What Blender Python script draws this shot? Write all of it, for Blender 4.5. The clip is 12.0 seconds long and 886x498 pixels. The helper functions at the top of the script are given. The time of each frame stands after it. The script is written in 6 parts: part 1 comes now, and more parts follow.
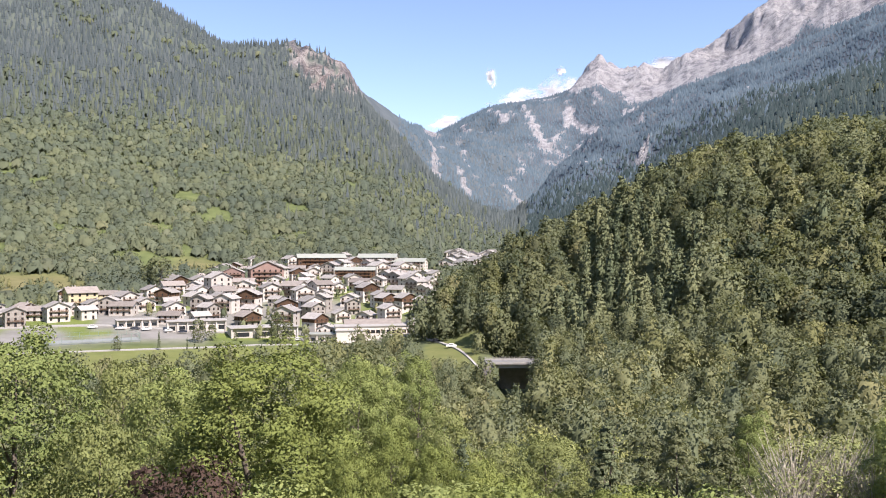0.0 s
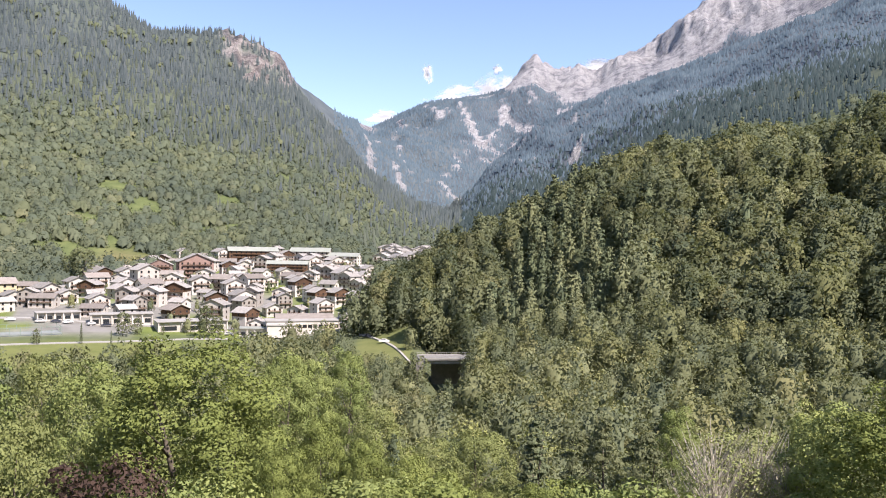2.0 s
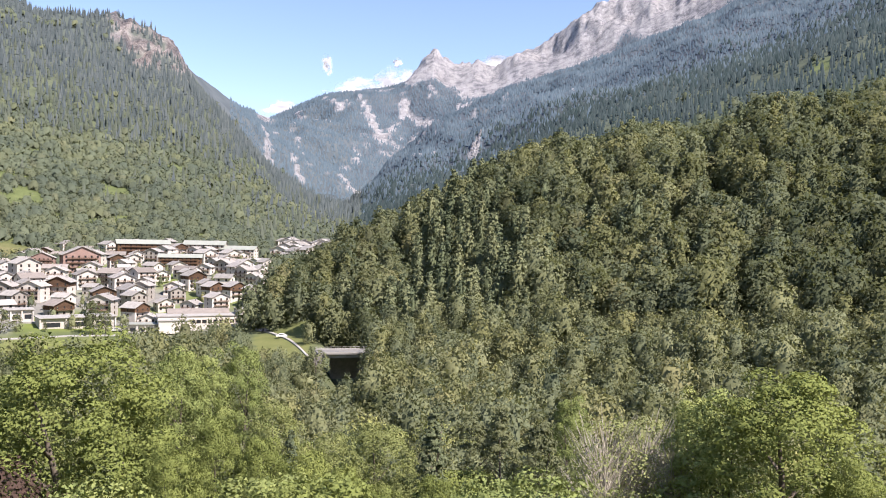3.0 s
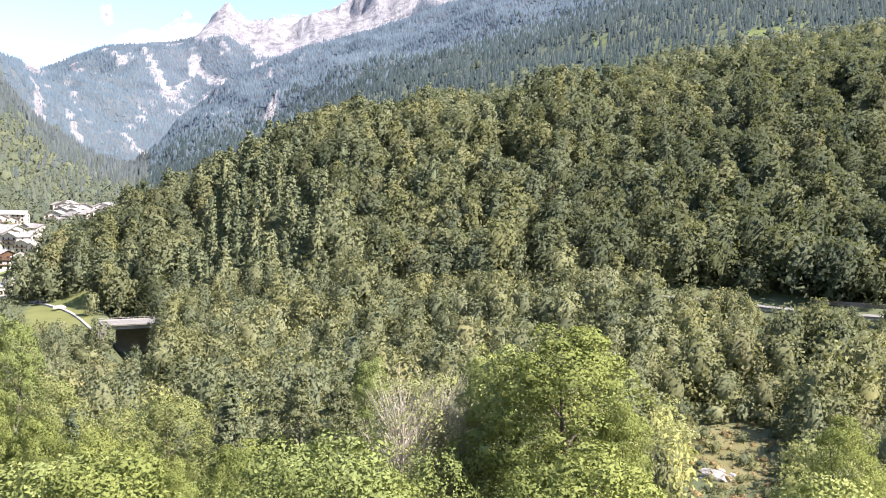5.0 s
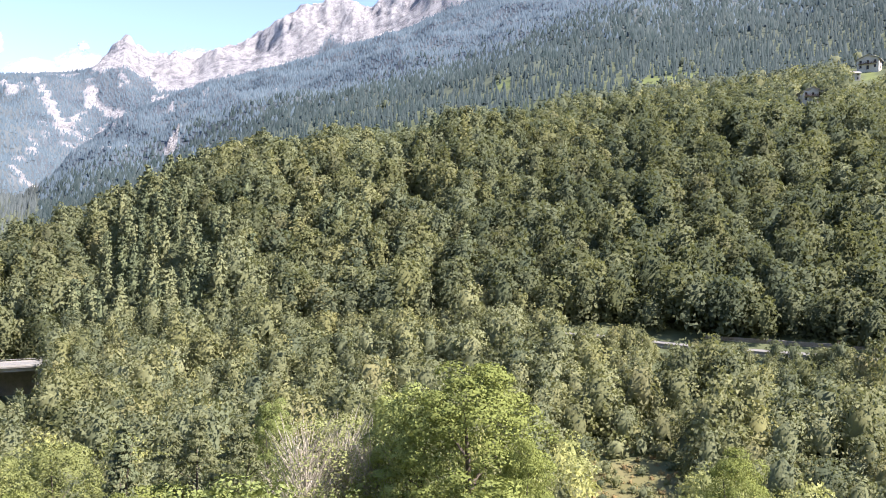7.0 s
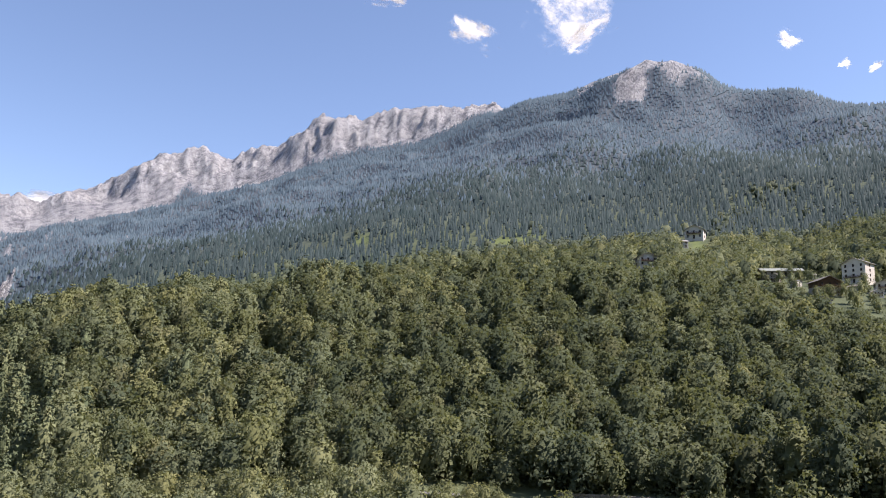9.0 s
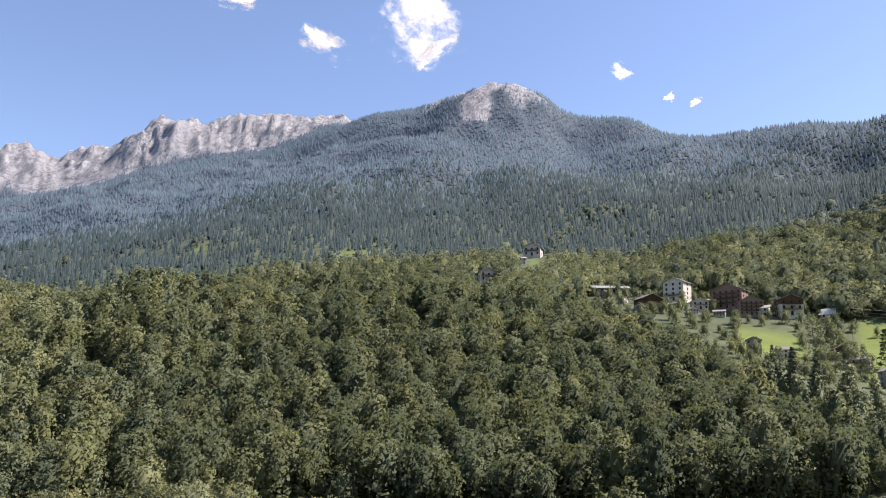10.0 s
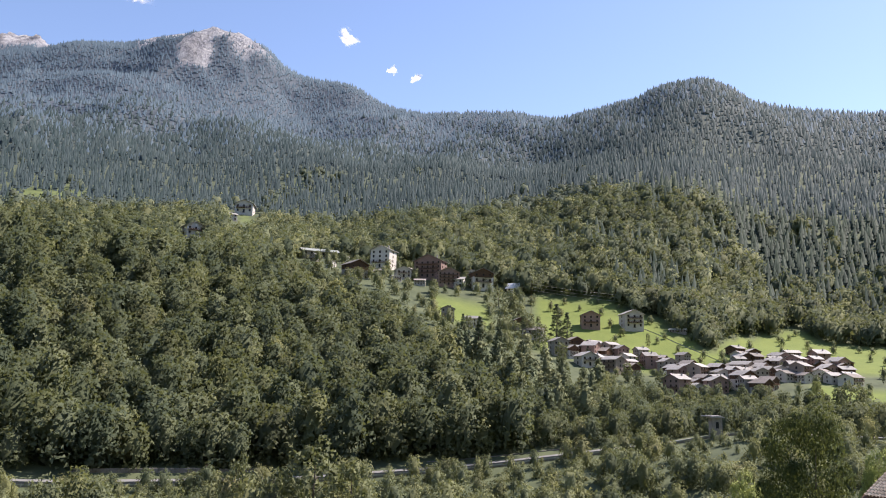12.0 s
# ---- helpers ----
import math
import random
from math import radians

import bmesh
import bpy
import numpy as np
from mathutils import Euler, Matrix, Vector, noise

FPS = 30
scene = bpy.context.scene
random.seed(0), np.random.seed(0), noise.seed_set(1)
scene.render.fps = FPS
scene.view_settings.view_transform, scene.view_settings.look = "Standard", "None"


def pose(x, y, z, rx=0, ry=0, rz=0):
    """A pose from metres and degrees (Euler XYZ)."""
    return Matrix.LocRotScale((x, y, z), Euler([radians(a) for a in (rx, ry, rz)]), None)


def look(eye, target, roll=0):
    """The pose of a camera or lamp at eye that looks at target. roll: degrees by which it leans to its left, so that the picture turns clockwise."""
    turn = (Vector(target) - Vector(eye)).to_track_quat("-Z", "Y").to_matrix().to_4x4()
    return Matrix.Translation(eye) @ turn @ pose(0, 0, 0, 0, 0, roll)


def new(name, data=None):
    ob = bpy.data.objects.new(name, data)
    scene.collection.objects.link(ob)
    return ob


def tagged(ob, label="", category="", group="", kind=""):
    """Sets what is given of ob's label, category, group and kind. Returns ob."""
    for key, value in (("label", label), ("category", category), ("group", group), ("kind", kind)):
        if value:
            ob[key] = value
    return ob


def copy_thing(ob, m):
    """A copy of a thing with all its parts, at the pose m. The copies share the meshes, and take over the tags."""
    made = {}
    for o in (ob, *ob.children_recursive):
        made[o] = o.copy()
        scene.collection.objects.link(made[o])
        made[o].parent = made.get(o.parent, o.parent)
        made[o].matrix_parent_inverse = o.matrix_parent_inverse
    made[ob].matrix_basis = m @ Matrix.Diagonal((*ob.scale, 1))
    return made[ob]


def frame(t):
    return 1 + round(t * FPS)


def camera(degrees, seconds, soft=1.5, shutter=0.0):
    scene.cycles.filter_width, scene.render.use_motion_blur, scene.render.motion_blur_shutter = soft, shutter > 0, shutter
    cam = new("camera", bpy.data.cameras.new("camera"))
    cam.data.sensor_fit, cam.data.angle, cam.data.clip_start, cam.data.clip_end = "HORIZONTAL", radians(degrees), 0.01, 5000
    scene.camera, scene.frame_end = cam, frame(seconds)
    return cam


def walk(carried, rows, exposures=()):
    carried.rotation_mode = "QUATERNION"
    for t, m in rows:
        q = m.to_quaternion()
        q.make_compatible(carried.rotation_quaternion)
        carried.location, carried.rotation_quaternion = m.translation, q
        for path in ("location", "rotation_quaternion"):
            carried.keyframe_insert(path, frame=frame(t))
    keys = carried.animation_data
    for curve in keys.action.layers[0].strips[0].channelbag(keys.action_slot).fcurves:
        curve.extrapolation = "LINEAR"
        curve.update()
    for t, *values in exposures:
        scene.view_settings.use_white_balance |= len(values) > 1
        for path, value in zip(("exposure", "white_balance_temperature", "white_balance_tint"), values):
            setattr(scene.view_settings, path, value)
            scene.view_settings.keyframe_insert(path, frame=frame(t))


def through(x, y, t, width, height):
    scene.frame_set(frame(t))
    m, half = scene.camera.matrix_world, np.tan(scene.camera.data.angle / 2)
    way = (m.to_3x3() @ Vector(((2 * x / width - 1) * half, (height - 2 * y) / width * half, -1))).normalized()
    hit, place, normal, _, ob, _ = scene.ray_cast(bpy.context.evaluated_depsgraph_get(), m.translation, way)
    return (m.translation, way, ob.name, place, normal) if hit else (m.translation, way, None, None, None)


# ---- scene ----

# ================= camera =================
cam = camera(57.6, 12.0, soft=1.0)
EYE, ARM = 46.0, 0.3
# seconds, turn, pitch, roll: someone turns on the spot with the camera held at arm's length
ROWS = [
    (0, 0.00, -0.00, 0.00),
    (0.5, -0.02, -0.15, -0.16),
    (1, -0.10, -0.29, -0.34),
    (1.5, -1.21, -0.30, -0.62),
    (2, -4.68, -0.28, -0.90),
    (2.5, -7.97, -0.39, -1.21),
    (3, -11.80, -0.61, -1.12),
    (3.2, -13.59, -0.78, -1.08),
    (4.8, -24.55, -2.65, -1.13),
    (5, -26.02, -2.90, -1.10),
    (5.5, -29.36, -3.32, -1.18),
    (6, -31.84, -3.78, -1.39),
    (6.5, -32.29, -3.22, -1.68),
    (6.7, -32.23, -1.98, -1.66),
    (8.3, -38.48, 7.50, -1.63),
    (8.5, -39.72, 9.10, -1.59),
    (9, -42.85, 11.12, -1.51),
    (9.5, -46.99, 11.87, -1.40),
    (10, -53.93, 12.23, -0.73),
    (10.5, -57.96, 12.14, -0.74),
    (11, -63.84, 11.58, -0.98),
    (11.5, -69.73, 10.67, -0.95),
    (12, -74.68, 9.88, -1.31),
]
walk(
    cam,
    [
        (t, pose(-ARM * math.sin(radians(turn)), ARM * math.cos(radians(turn)), EYE, 90 + pitch, roll, turn))
        for t, turn, pitch, roll in ROWS
    ],
    exposures=[(0.0, 1.0, 6500, 20), (3.0, 1.08, 6500, 20), (4.8, 1.6, 6500, 20), (6.7, 1.66, 6500, 20), (8.5, 0.9, 6500, 20), (9.5, 0.93, 6500, 20), (11.0, 1.15, 6500, 20), (11.5, 1.18, 6500, 20), (12.0, 1.02, 6500, 20)],
)

# ================= sky and sun =================
SUN_BEARING, SUN_HEIGHT = 138.0, 50.0
world = bpy.data.worlds.new("sky")
scene.world = world
world.use_nodes = True
wn = world.node_tree
sky = wn.nodes.new("ShaderNodeTexSky")
sky.sky_type = "NISHITA"
sky.sun_disc = False
sky.sun_elevation, sky.sun_rotation = radians(SUN_HEIGHT), radians(SUN_BEARING)
sky.altitude, sky.air_density, sky.dust_density, sky.ozone_density = 1500, 1.0, 0.9, 1.0
wn.links.new(sky.outputs[0], wn.nodes["Background"].inputs[0])
wn.nodes["Background"].inputs[1].default_value = 0.118

sun_data = bpy.data.lights.new("sun", "SUN")
sun_data.energy, sun_data.angle, sun_data.color = 4.5, radians(0.5), (1.0, 0.94, 0.84)
sun = new("sun", sun_data)
sun_way = Vector((math.sin(radians(SUN_BEARING)) * math.cos(radians(SUN_HEIGHT)), math.cos(radians(SUN_BEARING)) * math.cos(radians(SUN_HEIGHT)), math.sin(radians(SUN_HEIGHT))))
sun.matrix_world = look(sun_way * 400, (0, 0, 0))


# ================= materials =================
def material(name, rough=0.8):
    m = bpy.data.materials.new(name)
    m.use_nodes = True
    b = m.node_tree.nodes["Principled BSDF"]
    b.inputs["Roughness"].default_value = rough
    b.inputs["Specular IOR Level"].default_value = 0.25
    return m, m.node_tree, b


def node(tree, kind, **kw):
    n = tree.nodes.new(kind)
    for k, v in kw.items():
        n.inputs[k.replace("_", " ")].default_value = v
    return n


def noise_tex(tree, scale, detail=4.0, rough=0.6, vec=None):
    n = node(tree, "ShaderNodeTexNoise", Scale=scale, Detail=detail, Roughness=rough)
    if vec is not None:
        tree.links.new(vec, n.inputs["Vector"])
    return n


def ramp(tree, fac, stops):
    r = tree.nodes.new("ShaderNodeValToRGB")
    while len(r.color_ramp.elements) < len(stops):
        r.color_ramp.elements.new(0.5)
    for e, (p, c) in zip(r.color_ramp.elements, stops):
        e.position, e.color = p, (*c, 1)
    tree.links.new(fac, r.inputs[0])
    return r.outputs[0]


def mix(tree, fac, a, b, blend="MIX"):
    n = tree.nodes.new("ShaderNodeMix")
    n.data_type, n.blend_type = "RGBA", blend
    for sock, val in ((n.inputs[0], fac), (n.inputs[6], a), (n.inputs[7], b)):
        if isinstance(val, (int, float)):
            sock.default_value = val
        elif isinstance(val, tuple):
            sock.default_value = (*val, 1)
        else:
            tree.links.new(val, sock)
    return n.outputs[2]


def bump(tree, b, height, strength, dist=0.05):
    n = node(tree, "ShaderNodeBump", Strength=strength, Distance=dist)
    tree.links.new(height, n.inputs["Height"])
    tree.links.new(n.outputs[0], b.inputs["Normal"])


def coords(tree):
    return tree.nodes.new("ShaderNodeTexCoord").outputs["Object"]


def world_pos(tree):
    return tree.nodes.new("ShaderNodeNewGeometry").outputs["Position"]


def leaf_mat(name, stops, through=0.3, tint_scale=0.09, leaf_scale=1.5, relief=0.0, kinds=0.0):
    """Foliage: species colour by the tree's tint, broken up leaf by leaf and branch by branch."""
    m, t, b = material(name, 0.75)
    b.inputs["Specular IOR Level"].default_value = 0.08
    at = t.nodes.new("ShaderNodeAttribute")
    at.attribute_name = "tint"
    info = t.nodes.new("ShaderNodeObjectInfo")
    pos = world_pos(t)
    n1 = noise_tex(t, tint_scale, 3.0, 0.6, pos)
    isl = t.nodes.new("ShaderNodeNewGeometry").outputs["Random Per Island"]
    add = t.nodes.new("ShaderNodeMath")
    add.operation = "MULTIPLY_ADD"
    t.links.new(n1.outputs[0], add.inputs[0])
    add.inputs[1].default_value = 0.45
    t.links.new(at.outputs["Fac"], add.inputs[2])
    add2 = t.nodes.new("ShaderNodeMath")
    add2.operation = "MULTIPLY_ADD"
    t.links.new(isl, add2.inputs[0])
    add2.inputs[1].default_value = 0.22
    t.links.new(add.outputs[0], add2.inputs[2])
    add3 = t.nodes.new("ShaderNodeMath")
    add3.operation = "MULTIPLY_ADD"
    t.links.new(info.outputs["Random"], add3.inputs[0])
    add3.inputs[1].default_value = 0.25
    t.links.new(add2.outputs[0], add3.inputs[2])
    sub = t.nodes.new("ShaderNodeMath")
    sub.operation = "SUBTRACT"
    t.links.new(add3.outputs[0], sub.inputs[0])
    sub.inputs[1].default_value = 0.52
    n2 = noise_tex(t, leaf_scale, 5.0, 0.75, pos)
    fin = t.nodes.new("ShaderNodeMath")
    fin.operation = "MULTIPLY_ADD"
    t.links.new(n2.outputs[0], fin.inputs[0])
    fin.inputs[1].default_value = 0.7
    t.links.new(sub.outputs[0], fin.inputs[2])
    sh = t.nodes.new("ShaderNodeMath")
    sh.operation = "SUBTRACT"
    t.links.new(fin.outputs[0], sh.inputs[0])
    sh.inputs[1].default_value = 0.35
    col = ramp(t, sh.outputs[0], stops)
    if kinds:  # neighbouring trees are of other kinds: blue-green, green, yellowing, browning
        spread = t.nodes.new("ShaderNodeMath")
        spread.operation = "MULTIPLY"
        t.links.new(at.outputs["Fac"], spread.inputs[0])
        spread.inputs[1].default_value = 173.0
        frac = t.nodes.new("ShaderNodeMath")
        frac.operation = "FRACT"
        t.links.new(spread.outputs[0], frac.inputs[0])
        col = mix(t, kinds, col, ramp(t, frac.outputs[0], [(0.0, (0.78, 0.93, 0.95)), (0.35, (0.93, 1.03, 0.92)), (0.6, (1.02, 1.05, 0.82)), (0.85, (1.16, 1.14, 0.68)), (1.0, (1.06, 0.97, 0.82))]), "MULTIPLY")
    t.links.new(col, b.inputs["Base Color"])
    if relief:
        bump(t, b, n2.outputs[0], 1.0, relief)
    tr = t.nodes.new("ShaderNodeBsdfTranslucent")
    t.links.new(col if "needle" in name else mix(t, 0.5, col, (0.2, 0.22, 0.05)), tr.inputs[0])
    mx = t.nodes.new("ShaderNodeMixShader")
    mx.inputs[0].default_value = through
    t.links.new(b.outputs[0], mx.inputs[1])
    t.links.new(tr.outputs[0], mx.inputs[2])
    t.links.new(mx.outputs[0], t.nodes["Material Output"].inputs[0])
    return m


M_LEAF = leaf_mat("broadleaf", [(0.0, (0.091, 0.106, 0.065)), (0.35, (0.157, 0.170, 0.104)), (0.65, (0.223, 0.230, 0.131)), (1.0, (0.307, 0.298, 0.165))], 0.35, 0.09, 0.9, 0.0, 0.5)
M_LEAF_NEAR = leaf_mat("deep_green_leaf", [(0.0, (0.127, 0.168, 0.061)), (0.35, (0.237, 0.286, 0.101)), (0.65, (0.363, 0.403, 0.143)), (1.0, (0.495, 0.504, 0.198))], 0.32)
M_LEAF_BRIGHT = leaf_mat("bright_maple_leaf", [(0.0, (0.116, 0.146, 0.046)), (0.4, (0.217, 0.256, 0.078)), (0.75, (0.310, 0.348, 0.110)), (1.0, (0.387, 0.413, 0.147))], 0.32)
M_LEAF_GREY = leaf_mat("willow_leaf", [(0.0, (0.163, 0.184, 0.076)), (0.5, (0.272, 0.298, 0.122)), (1.0, (0.401, 0.408, 0.181))], 0.4, 0.09, 1.5, 0.0, 0.3)
M_LEAF_RED = leaf_mat("copper_leaf", [(0.0, (0.045, 0.03, 0.026)), (0.6, (0.1, 0.065, 0.052)), (1.0, (0.16, 0.12, 0.085))], 0.2)
M_LEAF_RUSSET = leaf_mat("russet_scrub_leaf", [(0.0, (0.13, 0.085, 0.045)), (0.5, (0.25, 0.18, 0.09)), (1.0, (0.36, 0.29, 0.14))], 0.2)
M_NEEDLE = leaf_mat("spruce_needle", [(0.0, (0.073, 0.096, 0.059)), (0.5, (0.132, 0.158, 0.088)), (1.0, (0.205, 0.219, 0.116))], 0.15)
# Far needles lean to blue: the haze of distance put into their base colour.
M_NEEDLE_MID = leaf_mat("light_haze_needle", [(0.0, (0.033, 0.052, 0.052)), (0.5, (0.050, 0.070, 0.072)), (1.0, (0.073, 0.096, 0.091))], 0.1, 0.03, 0.5)
M_NEEDLE_FAR = leaf_mat("haze_blue_needle", [(0.0, (0.085, 0.123, 0.153)), (0.5, (0.103, 0.142, 0.173)), (1.0, (0.125, 0.164, 0.188))], 0.15, 0.01, 0.3)
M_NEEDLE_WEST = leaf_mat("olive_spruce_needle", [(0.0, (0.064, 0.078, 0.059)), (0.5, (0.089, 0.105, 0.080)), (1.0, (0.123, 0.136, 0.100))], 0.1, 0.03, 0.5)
# Same spruces higher up and farther away, with haze mixed into the needle colour.
M_NEEDLE_RIDGE = leaf_mat("ridge_haze_needle", [(0.0, (0.060, 0.076, 0.078)), (0.5, (0.083, 0.101, 0.103)), (1.0, (0.112, 0.128, 0.124))], 0.1, 0.02, 0.5)
M_NEEDLE_EAST = leaf_mat("dark_spruce_needle", [(0.0, (0.042, 0.060, 0.046)), (0.5, (0.066, 0.088, 0.064)), (1.0, (0.098, 0.120, 0.084))], 0.12, 0.05, 0.8)
# Narrow ramp with a raised dark end: the veil of haze in the leaf colour.
M_LEAF_FAR = leaf_mat("hazed_broadleaf", [(0.0, (0.087, 0.102, 0.075)), (0.35, (0.112, 0.128, 0.087)), (0.65, (0.138, 0.153, 0.099)), (1.0, (0.177, 0.180, 0.113))], 0.15, 0.03, 0.5, 0.0, 0.35)


def bark_mat():
    m, t, b = material("bark", 0.95)
    c = coords(t)
    n = noise_tex(t, 3.0, 6.0, 0.7, c)
    t.links.new(ramp(t, n.outputs[0], [(0.3, (0.06, 0.048, 0.036)), (0.7, (0.2, 0.17, 0.14))]), b.inputs["Base Color"])
    bump(t, b, n.outputs[0], 0.8, 0.05)
    return m


M_BARK = bark_mat()
# Darker leaf for the tree seen against the sun, its shade in the colour.
M_LEAF_BACKLIT = leaf_mat("backlit_leaf", [(0.0, (0.032, 0.047, 0.018)), (0.5, (0.068, 0.090, 0.031)), (1.0, (0.153, 0.176, 0.063))], 0.3)


def ground_mat():
    """Forest floor, hay meadows and bare rock, by the cover masks of the terrain."""
    m, t, b = material("mountain_ground", 0.95)
    pos = world_pos(t)
    fine, mid_n, big = noise_tex(t, 1.2, 6, 0.7, pos), noise_tex(t, 0.09, 6, 0.65, pos), noise_tex(t, 0.012, 7, 0.65, pos)
    forest = ramp(t, mid_n.outputs[0], [(0.3, (0.055, 0.07, 0.036)), (0.5, (0.085, 0.102, 0.052)), (0.7, (0.12, 0.135, 0.066))])
    meadow = mix(t, 0.5, ramp(t, mid_n.outputs[0], [(0.3, (0.115, 0.158, 0.03)), (0.7, (0.195, 0.235, 0.05))]), ramp(t, fine.outputs[0], [(0.3, (0.095, 0.135, 0.028)), (0.7, (0.185, 0.22, 0.055))]))
    stretch = t.nodes.new("ShaderNodeMapping")
    stretch.inputs["Scale"].default_value = (1.0, 1.0, 0.4)
    t.links.new(pos, stretch.inputs[0])
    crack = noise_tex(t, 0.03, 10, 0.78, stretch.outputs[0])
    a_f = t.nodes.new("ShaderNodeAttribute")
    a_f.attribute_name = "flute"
    # Rock tone: paler on the raised ribs, darker in the flutes between them.
    rock_tone = t.nodes.new("ShaderNodeMath")
    rock_tone.operation = "MULTIPLY_ADD"
    t.links.new(a_f.outputs["Fac"], rock_tone.inputs[0])
    rock_tone.inputs[1].default_value = 0.17
    t.links.new(crack.outputs[0], rock_tone.inputs[2])
    rock = mix(t, 0.3, ramp(t, rock_tone.outputs[0], [(0.47, (0.12, 0.126, 0.15)), (0.55, (0.25, 0.25, 0.27)), (0.61, (0.38, 0.37, 0.38)), (0.7, (0.52, 0.505, 0.508))]), ramp(t, big.outputs[0], [(0.35, (0.2, 0.204, 0.225)), (0.65, (0.42, 0.405, 0.405))]))
    a_m, a_r = t.nodes.new("ShaderNodeAttribute"), t.nodes.new("ShaderNodeAttribute")
    a_m.attribute_name, a_r.attribute_name = "meadow", "rock"
    a_d = t.nodes.new("ShaderNodeAttribute")
    a_d.attribute_name = "dry"
    dry = ramp(t, mid_n.outputs[0], [(0.3, (0.12, 0.118, 0.048)), (0.7, (0.19, 0.17, 0.082))])
    # Blue-grey haze painted into the ground colour, stronger the farther off it lies.
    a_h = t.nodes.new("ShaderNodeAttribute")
    a_h.attribute_name = "haze_tint"
    haze_tint = ramp(t, big.outputs[0], [(0.35, (0.06, 0.075, 0.094)), (0.55, (0.088, 0.105, 0.122)), (0.7, (0.125, 0.137, 0.144))])
    col = mix(t, a_h.outputs["Fac"], forest, haze_tint)
    col = mix(t, a_m.outputs["Fac"], col, meadow)
    col = mix(t, a_d.outputs["Fac"], col, dry)
    a_p = t.nodes.new("ShaderNodeAttribute")
    a_p.attribute_name = "paved"
    col = mix(t, a_p.outputs["Fac"], col, ramp(t, mid_n.outputs[0], [(0.3, (0.16, 0.155, 0.14)), (0.7, (0.26, 0.25, 0.23))]))
    a_c = t.nodes.new("ShaderNodeAttribute")
    a_c.attribute_name = "russet"
    rock = mix(t, a_c.outputs["Fac"], rock, ramp(t, crack.outputs[0], [(0.4, (0.1, 0.096, 0.104)), (0.5, (0.25, 0.215, 0.205)), (0.6, (0.44, 0.385, 0.36))]))
    a_s = t.nodes.new("ShaderNodeAttribute")
    a_s.attribute_name = "scree"
    rock = mix(t, a_s.outputs["Fac"], rock, ramp(t, crack.outputs[0], [(0.4, (0.28, 0.278, 0.29)), (0.62, (0.52, 0.51, 0.515))]))
    col = mix(t, a_r.outputs["Fac"], col, rock)
    t.links.new(col, b.inputs["Base Color"])
    bump(t, b, crack.outputs[0], 1.0, 30.0)
    for n in t.nodes:
        if n.type == "BUMP":
            t.links.new(a_r.outputs["Fac"], n.inputs["Strength"])
    return m


M_GROUND = ground_mat()


def plain_mat(name, dark, light, scale=1.0, rough=0.85, bumpy=0.2, vary=0.0):
    m, t, b = material(name, rough)
    c = coords(t)
    n, g = noise_tex(t, scale, 5, 0.65, c), noise_tex(t, scale * 9, 4, 0.7, c)
    col = mix(t, 0.4, ramp(t, n.outputs[0], [(0.3, dark), (0.7, light)]), ramp(t, g.outputs[0], [(0.3, dark), (0.7, light)]))
    if vary:
        info = t.nodes.new("ShaderNodeObjectInfo")
        hsv = t.nodes.new("ShaderNodeHueSaturation")
        mp = t.nodes.new("ShaderNodeMapRange")
        mp.inputs[3].default_value, mp.inputs[4].default_value = 1 - vary, 1 + vary * 0.4
        t.links.new(info.outputs["Random"], mp.inputs[0])
        t.links.new(mp.outputs[0], hsv.inputs["Value"])
        t.links.new(col, hsv.inputs["Color"])
        col = hsv.outputs[0]
    t.links.new(col, b.inputs["Base Color"])
    bump(t, b, g.outputs[0], bumpy, 0.03)
    return m


M_ASPHALT = plain_mat("pale_asphalt", (0.15, 0.147, 0.142), (0.23, 0.225, 0.215), 0.5, 0.9)
M_CONCRETE = plain_mat("weathered_concrete", (0.26, 0.25, 0.23), (0.42, 0.405, 0.38), 0.3, 0.9)
M_DARKSTONE = plain_mat("dry_stone_wall", (0.12, 0.11, 0.1), (0.3, 0.28, 0.25), 0.6, 0.95, 0.6)
M_PLASTER = plain_mat("white_plaster", (0.5, 0.46, 0.41), (0.7, 0.655, 0.6), 0.25, 0.9, 0.1, 0.25)
M_YELLOW = plain_mat("yellow_plaster", (0.5, 0.44, 0.27), (0.62, 0.55, 0.36), 0.25, 0.9, 0.1, 0.1)
M_PINK = plain_mat("red_brown_plaster", (0.25, 0.165, 0.14), (0.36, 0.25, 0.215), 0.25, 0.9, 0.1, 0.15)
M_UMBER = plain_mat("umber_plaster", (0.3, 0.24, 0.2), (0.42, 0.35, 0.3), 0.25, 0.9, 0.1, 0.15)
M_STONEWALL = plain_mat("stone_masonry", (0.22, 0.2, 0.18), (0.42, 0.39, 0.35), 0.8, 0.95, 0.6, 0.2)
M_SLATE = plain_mat("stone_slab_roof", (0.22, 0.208, 0.192), (0.44, 0.412, 0.382), 0.5, 0.7, 0.6, 0.3)
M_TILE = plain_mat("brown_tile_roof", (0.2, 0.178, 0.16), (0.34, 0.3, 0.27), 0.5, 0.85, 0.6, 0.3)
M_METALROOF = plain_mat("pale_sheet_roof", (0.24, 0.26, 0.225), (0.36, 0.37, 0.33), 0.2, 0.45, 0.1)
M_TIN = plain_mat("bright_tin_roof", (0.55, 0.56, 0.56), (0.7, 0.71, 0.71), 0.3, 0.4, 0.1)
M_WOOD = plain_mat("dark_larch_wood", (0.07, 0.04, 0.025), (0.17, 0.1, 0.06), 0.8, 0.8, 0.4, 0.3)
